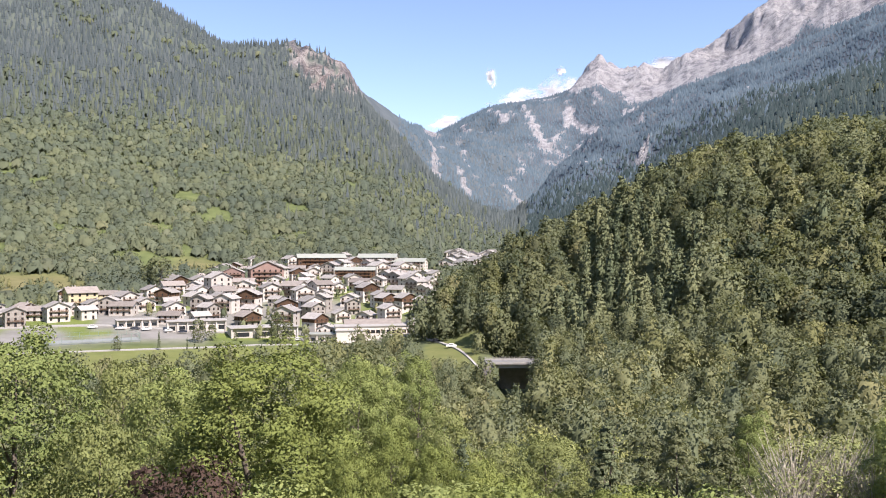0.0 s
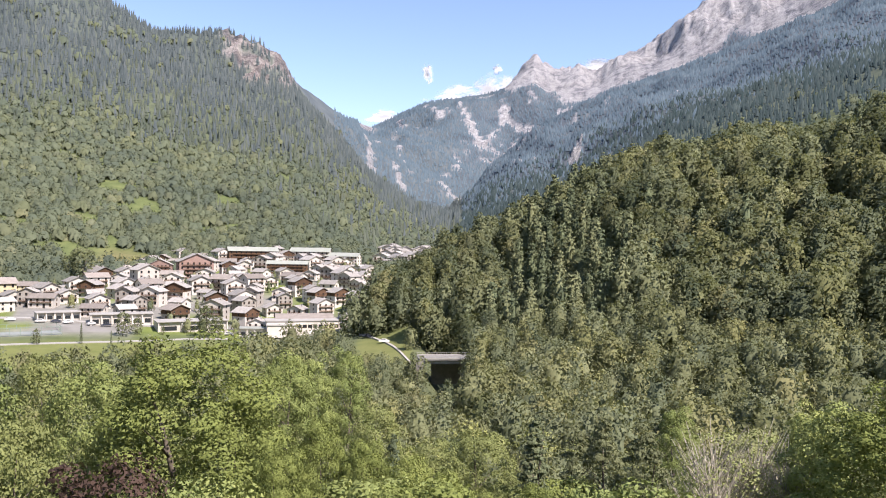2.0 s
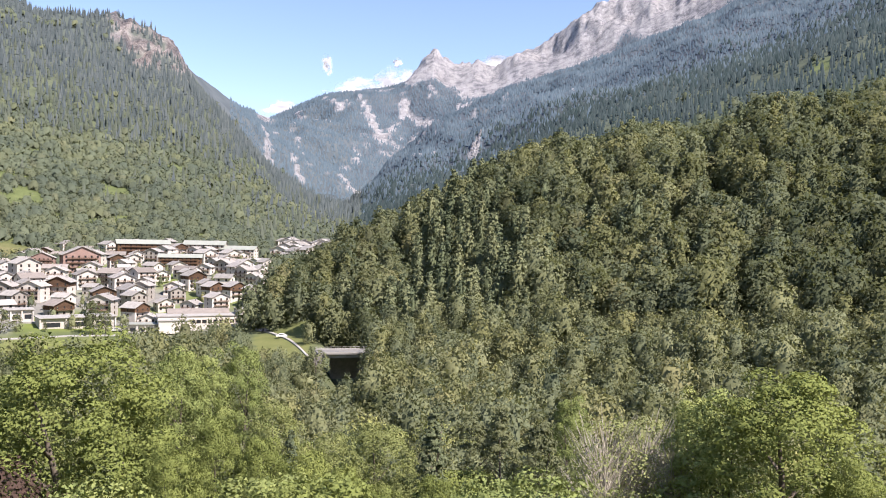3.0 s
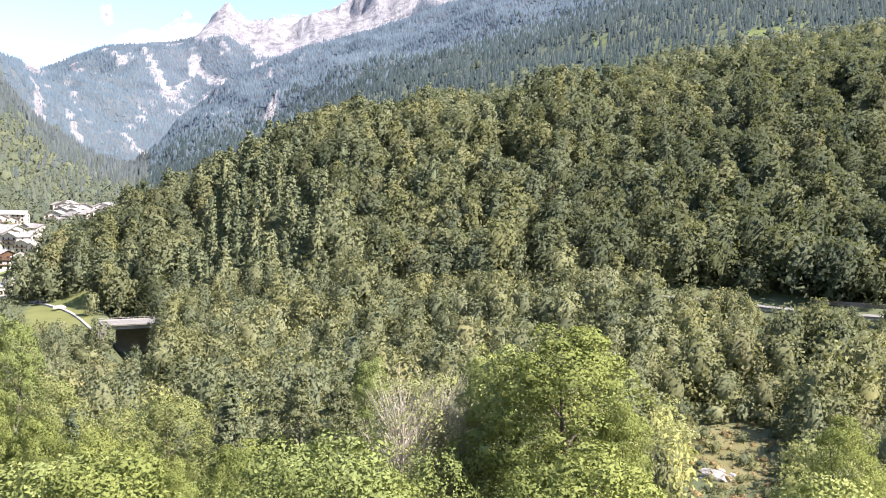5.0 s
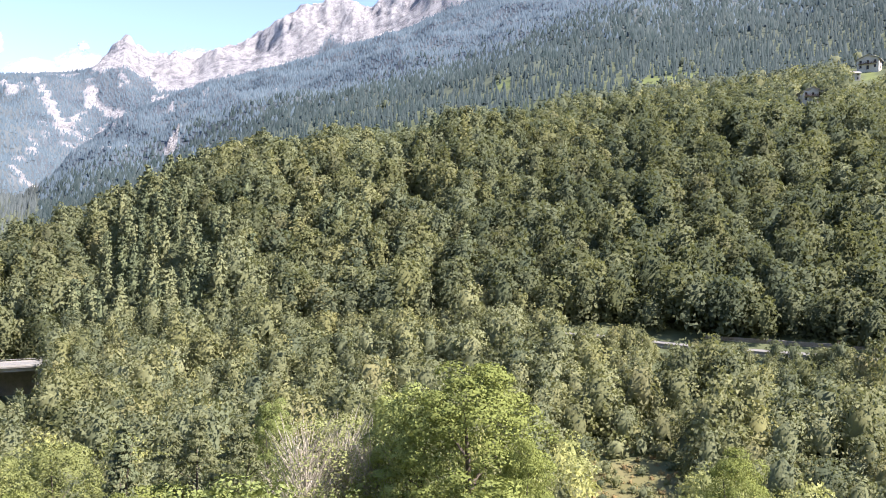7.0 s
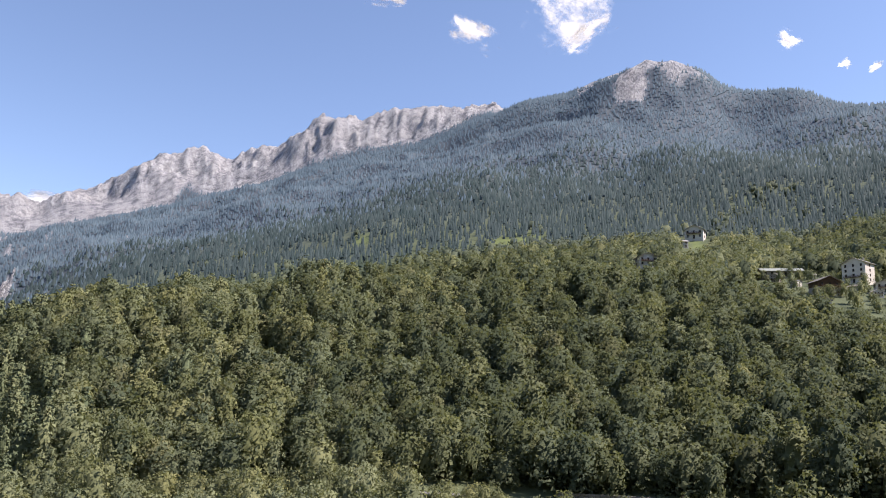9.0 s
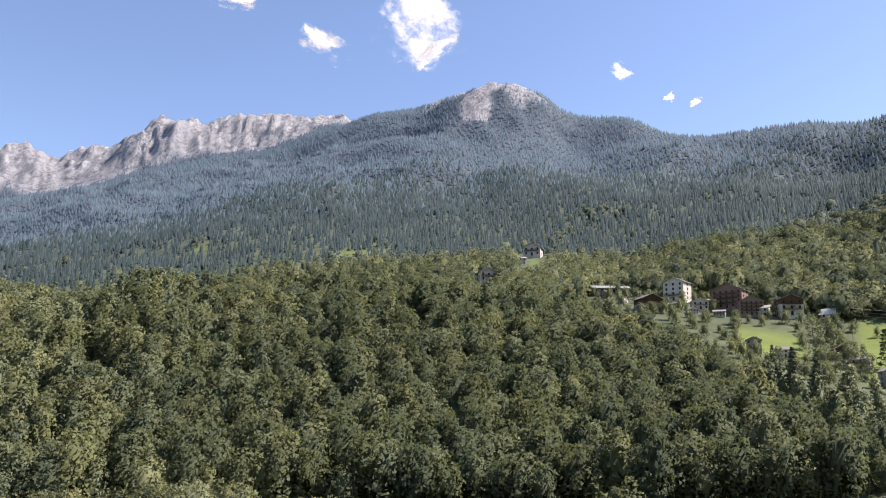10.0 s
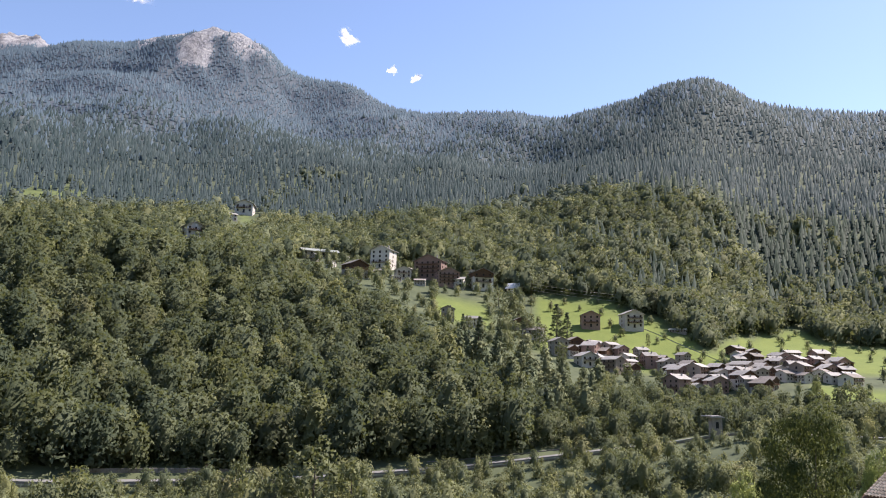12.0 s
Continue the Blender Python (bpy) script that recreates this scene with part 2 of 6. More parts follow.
M_GLASS = plain_mat("dark_window_glass", (0.02, 0.022, 0.025), (0.035, 0.04, 0.045), 0.5, 0.15, 0.0)


# ================= the lie of the land =================
def pchip(xk, yk, x):
    """Monotone cubic through the knots."""
    xk, yk, x = np.asarray(xk, float), np.asarray(yk, float), np.asarray(x, float)
    h, d = np.diff(xk), np.diff(yk) / np.diff(xk)
    m = np.empty_like(yk)
    m[0], m[-1] = d[0], d[-1]
    w1, w2 = 2 * h[1:] + h[:-1], h[1:] + 2 * h[:-1]
    same = d[:-1] * d[1:] > 0
    with np.errstate(divide="ignore", invalid="ignore"):
        m[1:-1] = np.where(same, (w1 + w2) / (w1 / np.where(same, d[:-1], 1) + w2 / np.where(same, d[1:], 1)), 0)
    i = np.clip(np.searchsorted(xk, x) - 1, 0, len(h) - 1)
    s = np.clip((x - xk[i]) / h[i], 0, 1)
    return yk[i] * (1 + 2 * s) * (1 - s) ** 2 + h[i] * m[i] * s * (1 - s) ** 2 + yk[i + 1] * s * s * (3 - 2 * s) + h[i] * m[i + 1] * s * s * (s - 1)


def lattice(ix, iy, seed):
    v = (ix * 374761393 + iy * 668265263 + seed * 1274126177) & 0x7FFFFFFF
    v = ((v ^ (v >> 13)) * 1103515245) & 0x7FFFFFFF
    return ((v ^ (v >> 16)) & 0xFFFF) / 65535.0


def vnoise(x, y, seed=0):
    ix, iy = np.floor(x).astype(np.int64), np.floor(y).astype(np.int64)
    fx, fy = x - ix, y - iy
    fx, fy = fx * fx * (3 - 2 * fx), fy * fy * (3 - 2 * fy)
    a, b = lattice(ix, iy, seed), lattice(ix + 1, iy, seed)
    c, d = lattice(ix, iy + 1, seed), lattice(ix + 1, iy + 1, seed)
    return (a + (b - a) * fx) * (1 - fy) + (c + (d - c) * fx) * fy


def fbm(x, y, size, octaves=5, seed=0, ridged=False):
    """Fractal noise from -1 to 1 with forms of about that size in metres."""
    total, amp, norm = 0, 1.0, 0
    for k in range(octaves):
        v = 2 * vnoise(x / size * 2**k + 17.3 * k, y / size * 2**k - 9.1 * k, seed + k) - 1
        total = total + amp * (1 - 2 * np.abs(v) if ridged else v)
        norm += amp
        amp *= 0.55
    return total / norm


# Lines across the landscape, each as (bearing, distance, height above the eye), bearings in degrees from north.
VALLEY = [(-60, 170, -44), (-25, 175, -44), (0, 185, -44), (15, 170, -44), (30, 150, -43.5), (46, 135, -42.5), (65, 130, -40), (85, 125, -36), (104, 120, -32), (135, 120, -28)]
TOE = [(-60, 300, -43), (-25, 315, -41.5), (-14, 345, -41.5), (-7, 365, -43), (-2, 350, -40), (3, 300, -39), (8, 290, -37), (18, 260, -28), (30, 240, -25), (42, 230, -22.8), (50, 228, -24),
       (60, 228, -24.3), (68, 230, -23), (75, 233, -21), (83, 238, -17), (90, 243, -13.2), (95, 250, -10.2), (110, 255, -10), (135, 255, -9)]
BROW = [(-60, 440, -36), (-29, 440, -34.5), (-20, 455, -32), (-13, 480, -29), (-7, 500, -26), (-2.5, 480, -25), (0.4, 390, -29), (4.7, 400, -13), (7, 408, -6), (10, 420, 5), (12.5, 425, 18),
        (16, 430, 29), (20.5, 430, 40), (22, 430, 38), (25, 430, 47), (28.5, 425, 45), (31, 422, 48), (34, 420, 54), (39, 415, 51), (45, 410, 55), (52, 400, 56), (57, 400, 51), (63, 390, 43), (68.7, 370, 29), (74, 350, 18), (78, 340, 11),
        (81.6, 330, 3), (87, 310, -7), (91, 300, -10.5), (97, 292, -11), (104, 285, -12), (135, 285, -8)]
HAMLET = [(-60, 600, -25), (-29, 565, -27), (-20, 600, -23), (-13, 625, -20.5), (-7, 645, -12.5), (-2, 690, -14), (1.5, 780, -16), (5, 800, -12), (10, 600, -4), (20, 600, 28), (33, 560, 55),
          (45, 530, 62), (57, 520, 74), (66, 500, 72), (74, 440, 44), (81, 410, 24), (87, 395, 11), (91, 395, 8), (97, 395, 8), (104, 395, 5), (135, 395, 6)]
SHELF = [(-60, 810, 35), (-29, 800, 40), (-20, 800, 37), (-13, 820, 36), (-7, 850, 42), (-2.6, 900, 26), (0, 960, 6), (4.5, 1000, -3), (8, 1000, 12), (20, 900, 85), (33, 850, 140),
         (45, 760, 138), (57, 740, 142), (66, 680, 118), (74, 545, 82), (81, 520, 64), (87, 500, 52), (91, 500, 44), (97, 530, 35), (104, 530, 28), (135, 530, 30)]
MIDSLOPE = [(-60, 1150, 185), (-29, 1150, 178), (-20, 1150, 168), (-13, 1150, 150), (-7, 1150, 125), (-2.6, 1200, 88), (0, 1250, 48), (4.5, 1350, 15), (10, 1400, 70), (20, 1300, 165), (33, 1150, 222),
            (45, 1050, 238), (57, 1000, 222), (66, 1000, 236), (74, 950, 230), (81, 900, 222), (87, 850, 222), (91, 850, 225), (97, 850, 190), (104, 850, 175), (135, 850, 190)]
UPPER = [(-60, 1600, 390), (-29, 1600, 370), (-20, 1500, 320), (-13, 1450, 275), (-7, 1450, 238), (-2.6, 1500, 160), (0, 1550, 92), (4.5, 1650, 38), (10, 2200, 230), (20, 2300, 405), (33, 2100, 530),
         (45, 1800, 520), (57, 1700, 540), (66, 1600, 478), (74, 1450, 400), (81, 1350, 370), (87, 1200, 350), (91, 1150, 345), (97, 1150, 310), (104, 1150, 280), (135, 1150, 290)]
RIDGE = [(-60, 2000, 640), (-29, 2000, 615), (-20.5, 1900, 550), (-17, 1820, 472), (-14.7, 1770, 432), (-11.3, 1730, 436), (-8.5, 1700, 404), (-6.8, 1700, 376), (-6.1, 1710, 330), (-5, 1750, 292), (-2.6, 1800, 228),
         (-0.6, 1850, 156), (1.8, 1900, 108), (4.7, 1950, 58), (7, 2300, 150), (10, 2900, 370), (20, 3200, 670), (28, 3100, 790), (33, 2950, 880), (40, 2800, 930), (45.9, 2600, 968)]
RIDGE_EAST = [(48.8, 2600, 1028), (51.4, 2600, 1050), (53.9, 2550, 1083), (58.1, 2500, 1096), (60.9, 2450, 1038), (62.5, 2400, 955), (64.3, 2300, 885), (67.1, 2200, 842), (69.7, 2100, 757),
              (74.2, 1950, 676), (79, 1880, 658), (83.4, 1780, 606), (85.7, 1700, 598), (88.1, 1640, 596), (90.1, 1610, 610), (92.8, 1600, 612), (94.7, 1600, 588), (96.5, 1600, 552), (104, 1600, 510), (135, 1600, 520)]
SKYLINE = [(-60, 3600, 500), (-10, 3500, 420), (-3.4, 3400, 492), (-1.8, 3400, 512), (-0.6, 3450, 494), (0.6, 3550, 534), (3.5, 3650, 634), (6.2, 3750, 684), (8.8, 3900, 742), (9.8, 4000, 838), (11, 4100, 930),
           (12.1, 4050, 866), (13.7, 4000, 840), (15.2, 4000, 806), (16.8, 4000, 888), (18.9, 3950, 952), (20.3, 3900, 1026), (22.5, 3850, 1094), (24.8, 3800, 1118), (27.2, 3750, 1096), (28.8, 3700, 1116)]
SKYLINE_EAST = [(30.6, 3600, 1134), (32, 3500, 1188), (33.6, 3400, 1224), (36.1, 3350, 1218), (38.5, 3300, 1252), (40.2, 3250, 1246), (42.7, 3200, 1188), (45.2, 3200, 1206), (50, 3200, 1150), (58, 3200, 1000), (70, 3200, 800), (90, 3200, 560), (135, 3200, 560)]
FAR = [(-60, 4850, 300), (0, 4850, 420), (12, 4850, 600), (40, 4850, 900), (60, 4850, 700), (90, 4850, 400), (135, 4850, 400)]
LINES = [VALLEY, TOE, BROW, HAMLET, SHELF, MIDSLOPE, UPPER, RIDGE + RIDGE_EAST, SKYLINE + SKYLINE_EAST, FAR]

AZ = np.concatenate([np.arange(-180, -48, 6.0), np.arange(-45, 9, 0.3), np.arange(9, 47, 0.14), np.arange(47, 115.01, 0.3), np.arange(119, 181, 6.0)])
AZ[-1] = 180.0
RR = np.concatenate([[0.05], np.geomspace(1.5, 1500, 170), np.arange(1526, 4851, 28.0)])


def along(line, az):
    a, r, z = (np.array([p[k] for p in line] + [(300, line[0][1], line[0][2])[k]], float) for k in range(3))
    q = np.where(az < -60, az + 360, az)
    return pchip(a, r, q), pchip(a, z, q)


def smooth(a, b, x):
    s = np.clip((x - a) / (b - a), 0, 1)
    return s * s * (3 - 2 * s)


knots = [along(line, AZ) for line in LINES]
H = np.empty((len(AZ), len(RR)))
RIDGE_R, SKY_R, BROW_R, TOE_R = (knots[i][0] for i in (7, 8, 2, 1))
for i in range(len(AZ)):
    r = [0, 5, 22, 48, 85] + [k[0][i] for k in knots]
    z = [-1.65, -2.4, -11, -23, -33] + [k[1][i] for k in knots]
    sharp = smooth(1000, 1500, RR) * 0.75
    H[i] = pchip(r, z, RR) * (1 - sharp) + np.interp(RR, r, z) * sharp
# behind the lookout the hillside climbs on
back = smooth(60, 110, np.abs((AZ - 33 + 180) % 360 - 180) - 60)[:, None]
H += back * (smooth(20, 1500, RR)[None, :] * 300 + np.minimum(RR, 85)[None, :] * 0.55)
GX, GY = np.sin(np.radians(AZ))[:, None] * RR[None, :], np.cos(np.radians(AZ))[:, None] * RR[None, :]

# gullies and spurs on the slopes, cliffs and towers on the rock
azg, rg = np.broadcast_to(AZ[:, None], GX.shape), np.broadcast_to(RR[None, :], GX.shape)
crest_gap = np.minimum(np.abs(rg / RIDGE_R[:, None] - 1) * 6, np.abs(rg / SKY_R[:, None] - 1) * 8)
hollow = smooth(0.1, 1.0, crest_gap)
H += smooth(700, 1300, rg) * (0.25 + 0.75 * hollow) * fbm(GX, GY, 420, 5, 3, True) * np.minimum(rg * 0.028, 62)
H += smooth(1300, 1800, rg) * hollow * fbm(GX, GY, 850, 3, 17, True) * 42
H += smooth(230, 300, rg) * (1 - smooth(600, 900, rg)) * fbm(GX, GY, 60, 3, 8) * 2.0 * smooth(6, 14, azg)

rock = np.zeros_like(H)
ROCK_FOOT = np.interp(AZ, [8.3, 8.8, 10.5, 12.5, 14.7, 16.3, 19.6, 21.3, 23, 24, 26, 28.5, 30, 31.5, 34.7, 38.8, 43, 45.5, 48, 50], [1.02, 0.9, 0.825, 0.83, 0.8, 0.815, 0.8, 0.79, 0.82, 0.865, 0.857, 0.82, 0.84, 0.862, 0.88, 0.88, 0.86, 0.87, 0.95, 1.02])[:, None]
top_rocks = smooth(-0.015, 0.015, rg / SKY_R[:, None] - ROCK_FOOT + 0.03 * fbm(GX, GY, 190, 4, 11)) * smooth(8.2, 8.8, azg) * (1 - smooth(48, 50, azg))
rock = np.maximum(rock, top_rocks)
summit = np.exp(-(((azg - 56.6) / 5.6) ** 2)) * smooth(-0.21, -0.1, rg / RIDGE_R[:, None] - 1 + 0.09 * fbm(GX, GY, 130, 5, 12)) * (rg < RIDGE_R[:, None] * 1.2)
rock = np.maximum(rock, 0.8 * smooth(0.35, 0.7, summit))
rock = np.maximum(rock, smooth(0.4, 0.6, np.exp(-(((azg - 56.2) / 1.3) ** 2) - ((rg - 2120) / 90) ** 2) + 0.3 * fbm(GX, GY, 90, 3, 44)))
crag = np.exp(-(((azg + 8.4) / 2.8) ** 2)) * smooth(-0.12, -0.05, rg / RIDGE_R[:, None] - 1 + 0.12 * fbm(GX, GY, 60, 4, 13)) * (rg < RIDGE_R[:, None] * 1.2)
rock = np.maximum(rock, smooth(0.3, 0.6, crag) * smooth(-0.25, 0.05, fbm(azg * 30, rg * 0.6, 16, 4, 45)))
notch = np.exp(-(((azg + 0.9) / 0.75) ** 2)) * smooth(2600, 3000, rg)
rock = np.maximum(rock, smooth(0.4, 0.8, notch))
gully = 0.8 * smooth(0.26, 0.4, fbm(azg * 40, rg * 0.3, 32, 5, 21)) * smooth(-3, 0, azg) * (1 - smooth(12, 20, azg)) * smooth(2050, 2250, rg)
rock = np.maximum(rock, gully)
# scree fans: bearing and distance at the head, bearing and distance at the foot, half width in degrees
scree = np.zeros_like(H)
for a0, r0, a1, r1, w in ((5.5, 3330, 7.3, 2760, 0.36), (9.2, 3230, 7.4, 2780, 0.3), (9.0, 3160, 10.9, 2960, 0.5), (3.2, 3480, 4.4, 3080, 0.22), (6.6, 3500, 12.6, 3420, 0.9), (2.6, 3020, 3.7, 2930, 0.4),
                          (-0.9, 2500, -0.5, 1960, 0.22), (20.5, 2220, 20.7, 2140, 0.22), (14.2, 1660, 13.8, 1570, 0.35), (9.6, 1815, 10.8, 1790, 0.25), (1.1, 2140, 1.7, 1990, 0.22), (4.6, 2200, 6.6, 2060, 0.45), (7.6, 2280, 8.2, 2150, 0.35), (16.5, 2350, 16.9, 2250, 0.3)):
    s = np.clip((r0 - rg) / (r0 - r1), 0, 1)
    ragged = 1 + 0.95 * fbm(azg * 40, rg * 0.25, 14, 4, int(a0 * 10) + 300)
    off = ((azg - a0 - (a1 - a0) * s) / (w * (0.55 + 0.6 * s) * ragged)) ** 2 + (np.maximum(np.maximum(rg - r0, r1 - rg), 0) / 35) ** 2
    scree = np.maximum(scree, np.exp(-off))
rock = np.maximum(rock, smooth(0.3, 0.6, scree))
high = smooth(2000, 2500, rg)
ribs = fbm(azg * 48 + 22 * fbm(GX, GY, 260, 3, 37), rg * 0.3, 80, 5, 33, True)
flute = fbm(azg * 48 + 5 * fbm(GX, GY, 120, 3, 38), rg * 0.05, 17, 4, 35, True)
near_crest = smooth(0.86, 0.97, rg / SKY_R[:, None])
calm = (1 - 0.75 * smooth(48, 51, azg)) * (0.2 + 0.8 * smooth(0.84, 0.93, rg / SKY_R[:, None]) * smooth(9, 10.5, azg))
H += rock * high * calm * (fbm(GX, GY, 240, 6, 31, True) * 46 + ribs * 38 + flute * 5 - 8)
H += rock * high * calm * near_crest * fbm(GX, GY, 60, 4, 39, True) * 15
H += 34 * np.exp(-np.abs(azg - 10.95) / 0.4 - np.abs(rg / SKY_R[:, None] - 1) * 14)
H += rock * (1 - high) * (fbm(azg * 30, rg * 0.3, 22, 5, 32, True) * 16 + fbm(azg * 30, rg * 0.5, 7, 3, 36) * 9)

# the ravine under the bridge
H -= 10 * np.exp(-(((azg - 5.0) / 1.1) ** 2)) * smooth(215, 250, rg) * (1 - smooth(285, 340, rg))

# hay meadows, and dry slopes above the village
meadow = smooth(0, 1, smooth(255, 270, rg) * (1 - smooth(340, 352, rg)) * (1 - smooth(-12, -9, azg)) * smooth(-60, -50, azg))
HAMLET_EDGE = np.interp(AZ, [58, 60, 63, 65, 67, 70, 78, 80.5, 81.5, 83.2, 87, 88.6, 91, 93, 93.8, 95.8, 97.9, 102.4, 112], [430, 460, 530, 580, 578, 556, 526, 505, 514, 508, 500, 480, 466, 450, 480, 516, 546, 522, 515])[:, None]
ragged = 8 * fbm(GX, GY, 30, 4, 5)
strip = smooth(80.6, 81.6, azg) * smooth(396, 408, rg) * (1 - smooth(-4, 4, rg - HAMLET_EDGE + ragged)) * (1 - smooth(93.2, 94.4, azg))
strip2 = smooth(93.4, 94.2, azg) * smooth(425, 440, rg) * (1 - smooth(-4, 4, rg - HAMLET_EDGE + ragged))
strip3 = smooth(73.4, 74.2, azg) * (1 - smooth(77.4, 78.4, azg)) * smooth(405, 415, rg) * (1 - smooth(455, 468, rg))
strip4 = smooth(98.5, 99.5, azg) * smooth(340, 352, rg) * (1 - smooth(380, 390, rg))
meadow = np.maximum.reduce([meadow, strip, strip2, strip3, strip4])
for a, r0, wa, wr in ((67.8, 1330, 0.7, 45), (69.2, 1400, 0.5, 30), (75, 1880, 1.4, 25), (47.5, 850, 2.0, 85), (49.3, 880, 1.3, 65), (60.4, 795, 0.8, 26), (59.4, 780, 0.5, 18), (56.9, 668, 0.6, 18), (63.8, 1010, 0.8, 70), (36.5, 1060, 0.9, 60), (-1.2, 1300, 0.9, 90), (-10, 700, 3, 18), (37.5, 440, 1.6, 20), (43, 436, 1.2, 16)):
    meadow = np.maximum(meadow, 0.45 * smooth(0.35, 0.75, np.exp(-(((azg - a) / wa) ** 2) - ((rg - r0) / wr) ** 2) * (1 + 0.9 * fbm(GX, GY, 30, 4, 41))))
dry = smooth(0.35, 0.65, np.exp(-(((azg + 26) / 3.6) ** 2) - ((rg - 560) / 45) ** 2) + 0.2 * fbm(GX, GY, 50, 3, 42))
dry = np.maximum(dry, smooth(0.35, 0.6, np.exp(-(((azg - 46.4) / 3.4) ** 2) - ((rg - 146) / 17) ** 2) + 0.15 * fbm(GX, GY, 12, 3, 43)))
dry = np.maximum(dry, smooth(0.35, 0.65, np.exp(-(((azg + 16.5) / 4.0) ** 2) - ((rg - 640) / 32) ** 2) + 0.3 * fbm(GX, GY, 40, 3, 46)))
dry = np.maximum(dry, smooth(0.42, 0.7, np.exp(-(((azg + 27) / 5.0) ** 2) - ((rg - 590) / 60) ** 2) + 0.35 * fbm(GX, GY, 45, 4, 47)))
dry = np.maximum(dry, 0.5 * meadow * (azg < 4) * (rg < 400))
edge = np.interp(azg, [-32, -24, -19, -14, -8, 0], [455, 500, 520, 595, 645, 650])
village = smooth(352, 372, rg) * (1 - smooth(0, 30, rg - edge)) * (1 - smooth(-1.2, 0.5, azg)) * smooth(-50, -32, azg)

terrace = smooth(-1.6, -1.0, azg) * (1 - smooth(2.2, 2.8, azg)) * smooth(256, 268, rg) * (1 - smooth(325, 345, rg))
meadow, dry = np.maximum(meadow, 0.8 * terrace), np.maximum(dry, 0.5 * terrace)
village = np.maximum(village, smooth(-0.4, 0.2, azg) * (1 - smooth(5.4, 6.0, azg)) * smooth(600, 630, rg) * (1 - smooth(850, 880, rg)))

# how the ground leans, for the canopy that follows it
d_r = np.gradient(H, RR, axis=1)
d_a = np.gradient(H, np.radians(AZ), axis=0) / np.maximum(rg, 20)
SLOPE_X = -(d_r * np.sin(np.radians(azg)) + d_a * np.cos(np.radians(azg)))
SLOPE_Y = -(d_r * np.cos(np.radians(azg)) - d_a * np.sin(np.radians(azg)))


def sample(grid, x, y):
    """Value of a terrain grid at plan positions."""
    az, r = np.degrees(np.arctan2(x, y)), np.hypot(x, y)
    fi = np.interp(az, AZ, np.arange(len(AZ)))
    fj = np.interp(r, RR, np.arange(len(RR)))
    i, j = np.minimum(fi.astype(int), len(AZ) - 2), np.minimum(fj.astype(int), len(RR) - 2)
    u, v = fi - i, fj - j
    return grid[i, j] * (1 - u) * (1 - v) + grid[i + 1, j] * u * (1 - v) + grid[i, j + 1] * (1 - u) * v + grid[i + 1, j + 1] * u * v


def ground_at(az, r):
    """World position on the ground at a bearing and a distance from the lookout."""
    x, y = r * math.sin(radians(az)), r * math.cos(radians(az))
    return Vector((x, y, EYE + float(sample(H, np.array(x), np.array(y)))))


def fast_mesh(name, verts, faces, mats, attrs=(), smooth_shade=False, normals=None):
    """Mesh from arrays: faces is n x 3 or n x 4."""
    me = bpy.data.meshes.new(name)
    nv, (nf, k) = len(verts), faces.shape
    me.vertices.add(nv)
    me.vertices.foreach_set("co", np.ascontiguousarray(verts, np.float32).ravel())
    me.loops.add(nf * k)
    me.loops.foreach_set("vertex_index", np.ascontiguousarray(faces, np.int32).ravel())
    me.polygons.add(nf)
    me.polygons.foreach_set("loop_start", np.arange(0, nf * k, k, dtype=np.int32))
    me.polygons.foreach_set("loop_total", np.full(nf, k, np.int32))
    if smooth_shade:
        me.polygons.foreach_set("use_smooth", np.ones(nf, bool))
    for m in mats:
        me.materials.append(m)
    if normals is not None:
        me.polygons.foreach_set("use_smooth", np.ones(nf, bool))
        me.attributes.new("custom_normal", "FLOAT_VECTOR", "POINT").data.foreach_set("vector", np.ascontiguousarray(normals, np.float32).ravel())
    for key, vals in attrs:
        me.attributes.new(key, "FLOAT", "POINT").data.foreach_set("value", np.ascontiguousarray(vals, np.float32).ravel())
    me.update(calc_edges=True)
    return me


na, nr = GX.shape
idx = np.arange(na * nr).reshape(na, nr)
quads = np.stack([idx[:-1, :-1], idx[:-1, 1:], idx[1:, 1:], idx[1:, :-1]], -1).reshape(-1, 4)
tv = np.stack([GX, GY, H + EYE], -1).reshape(-1, 3)
# The blue-grey ground mask follows distance from the lookout, as haze does.
ground = new("ground", fast_mesh("ground", tv, quads, [M_GROUND], (("rock", rock), ("scree", smooth(0.3, 0.6, scree)), ("flute", np.clip(0.5 + 0.5 * flute + 0.25 * ribs, 0, 1)), ("meadow", np.maximum.reduce([meadow, village * 0.8, 0.32 * smooth(480, 560, rg) * (1 - 0.85 * smooth(900, 1150, rg)) * (1 - smooth(4, 7, azg))])), ("dry", dry), ("russet", np.exp(-(((azg + 8.4) / 4) ** 2)) * (rg < 2400)), ("haze_tint", smooth(850, 1700, rg) * np.where(azg > 6, 1.0, np.where(rg > 1900, 1.0, 0.6))), ("paved", village * smooth(-0.15, 0.1, fbm(GX, GY, 30, 3, 71)))), True))
tagged(ground, "wooded valley floor rising to rocky mountain ridges", "ground", kind="structure")


# ================= trees =================
rng = np.random.default_rng(7)


def unit(v):
    return v / np.linalg.norm(v, axis=-1, keepdims=True)


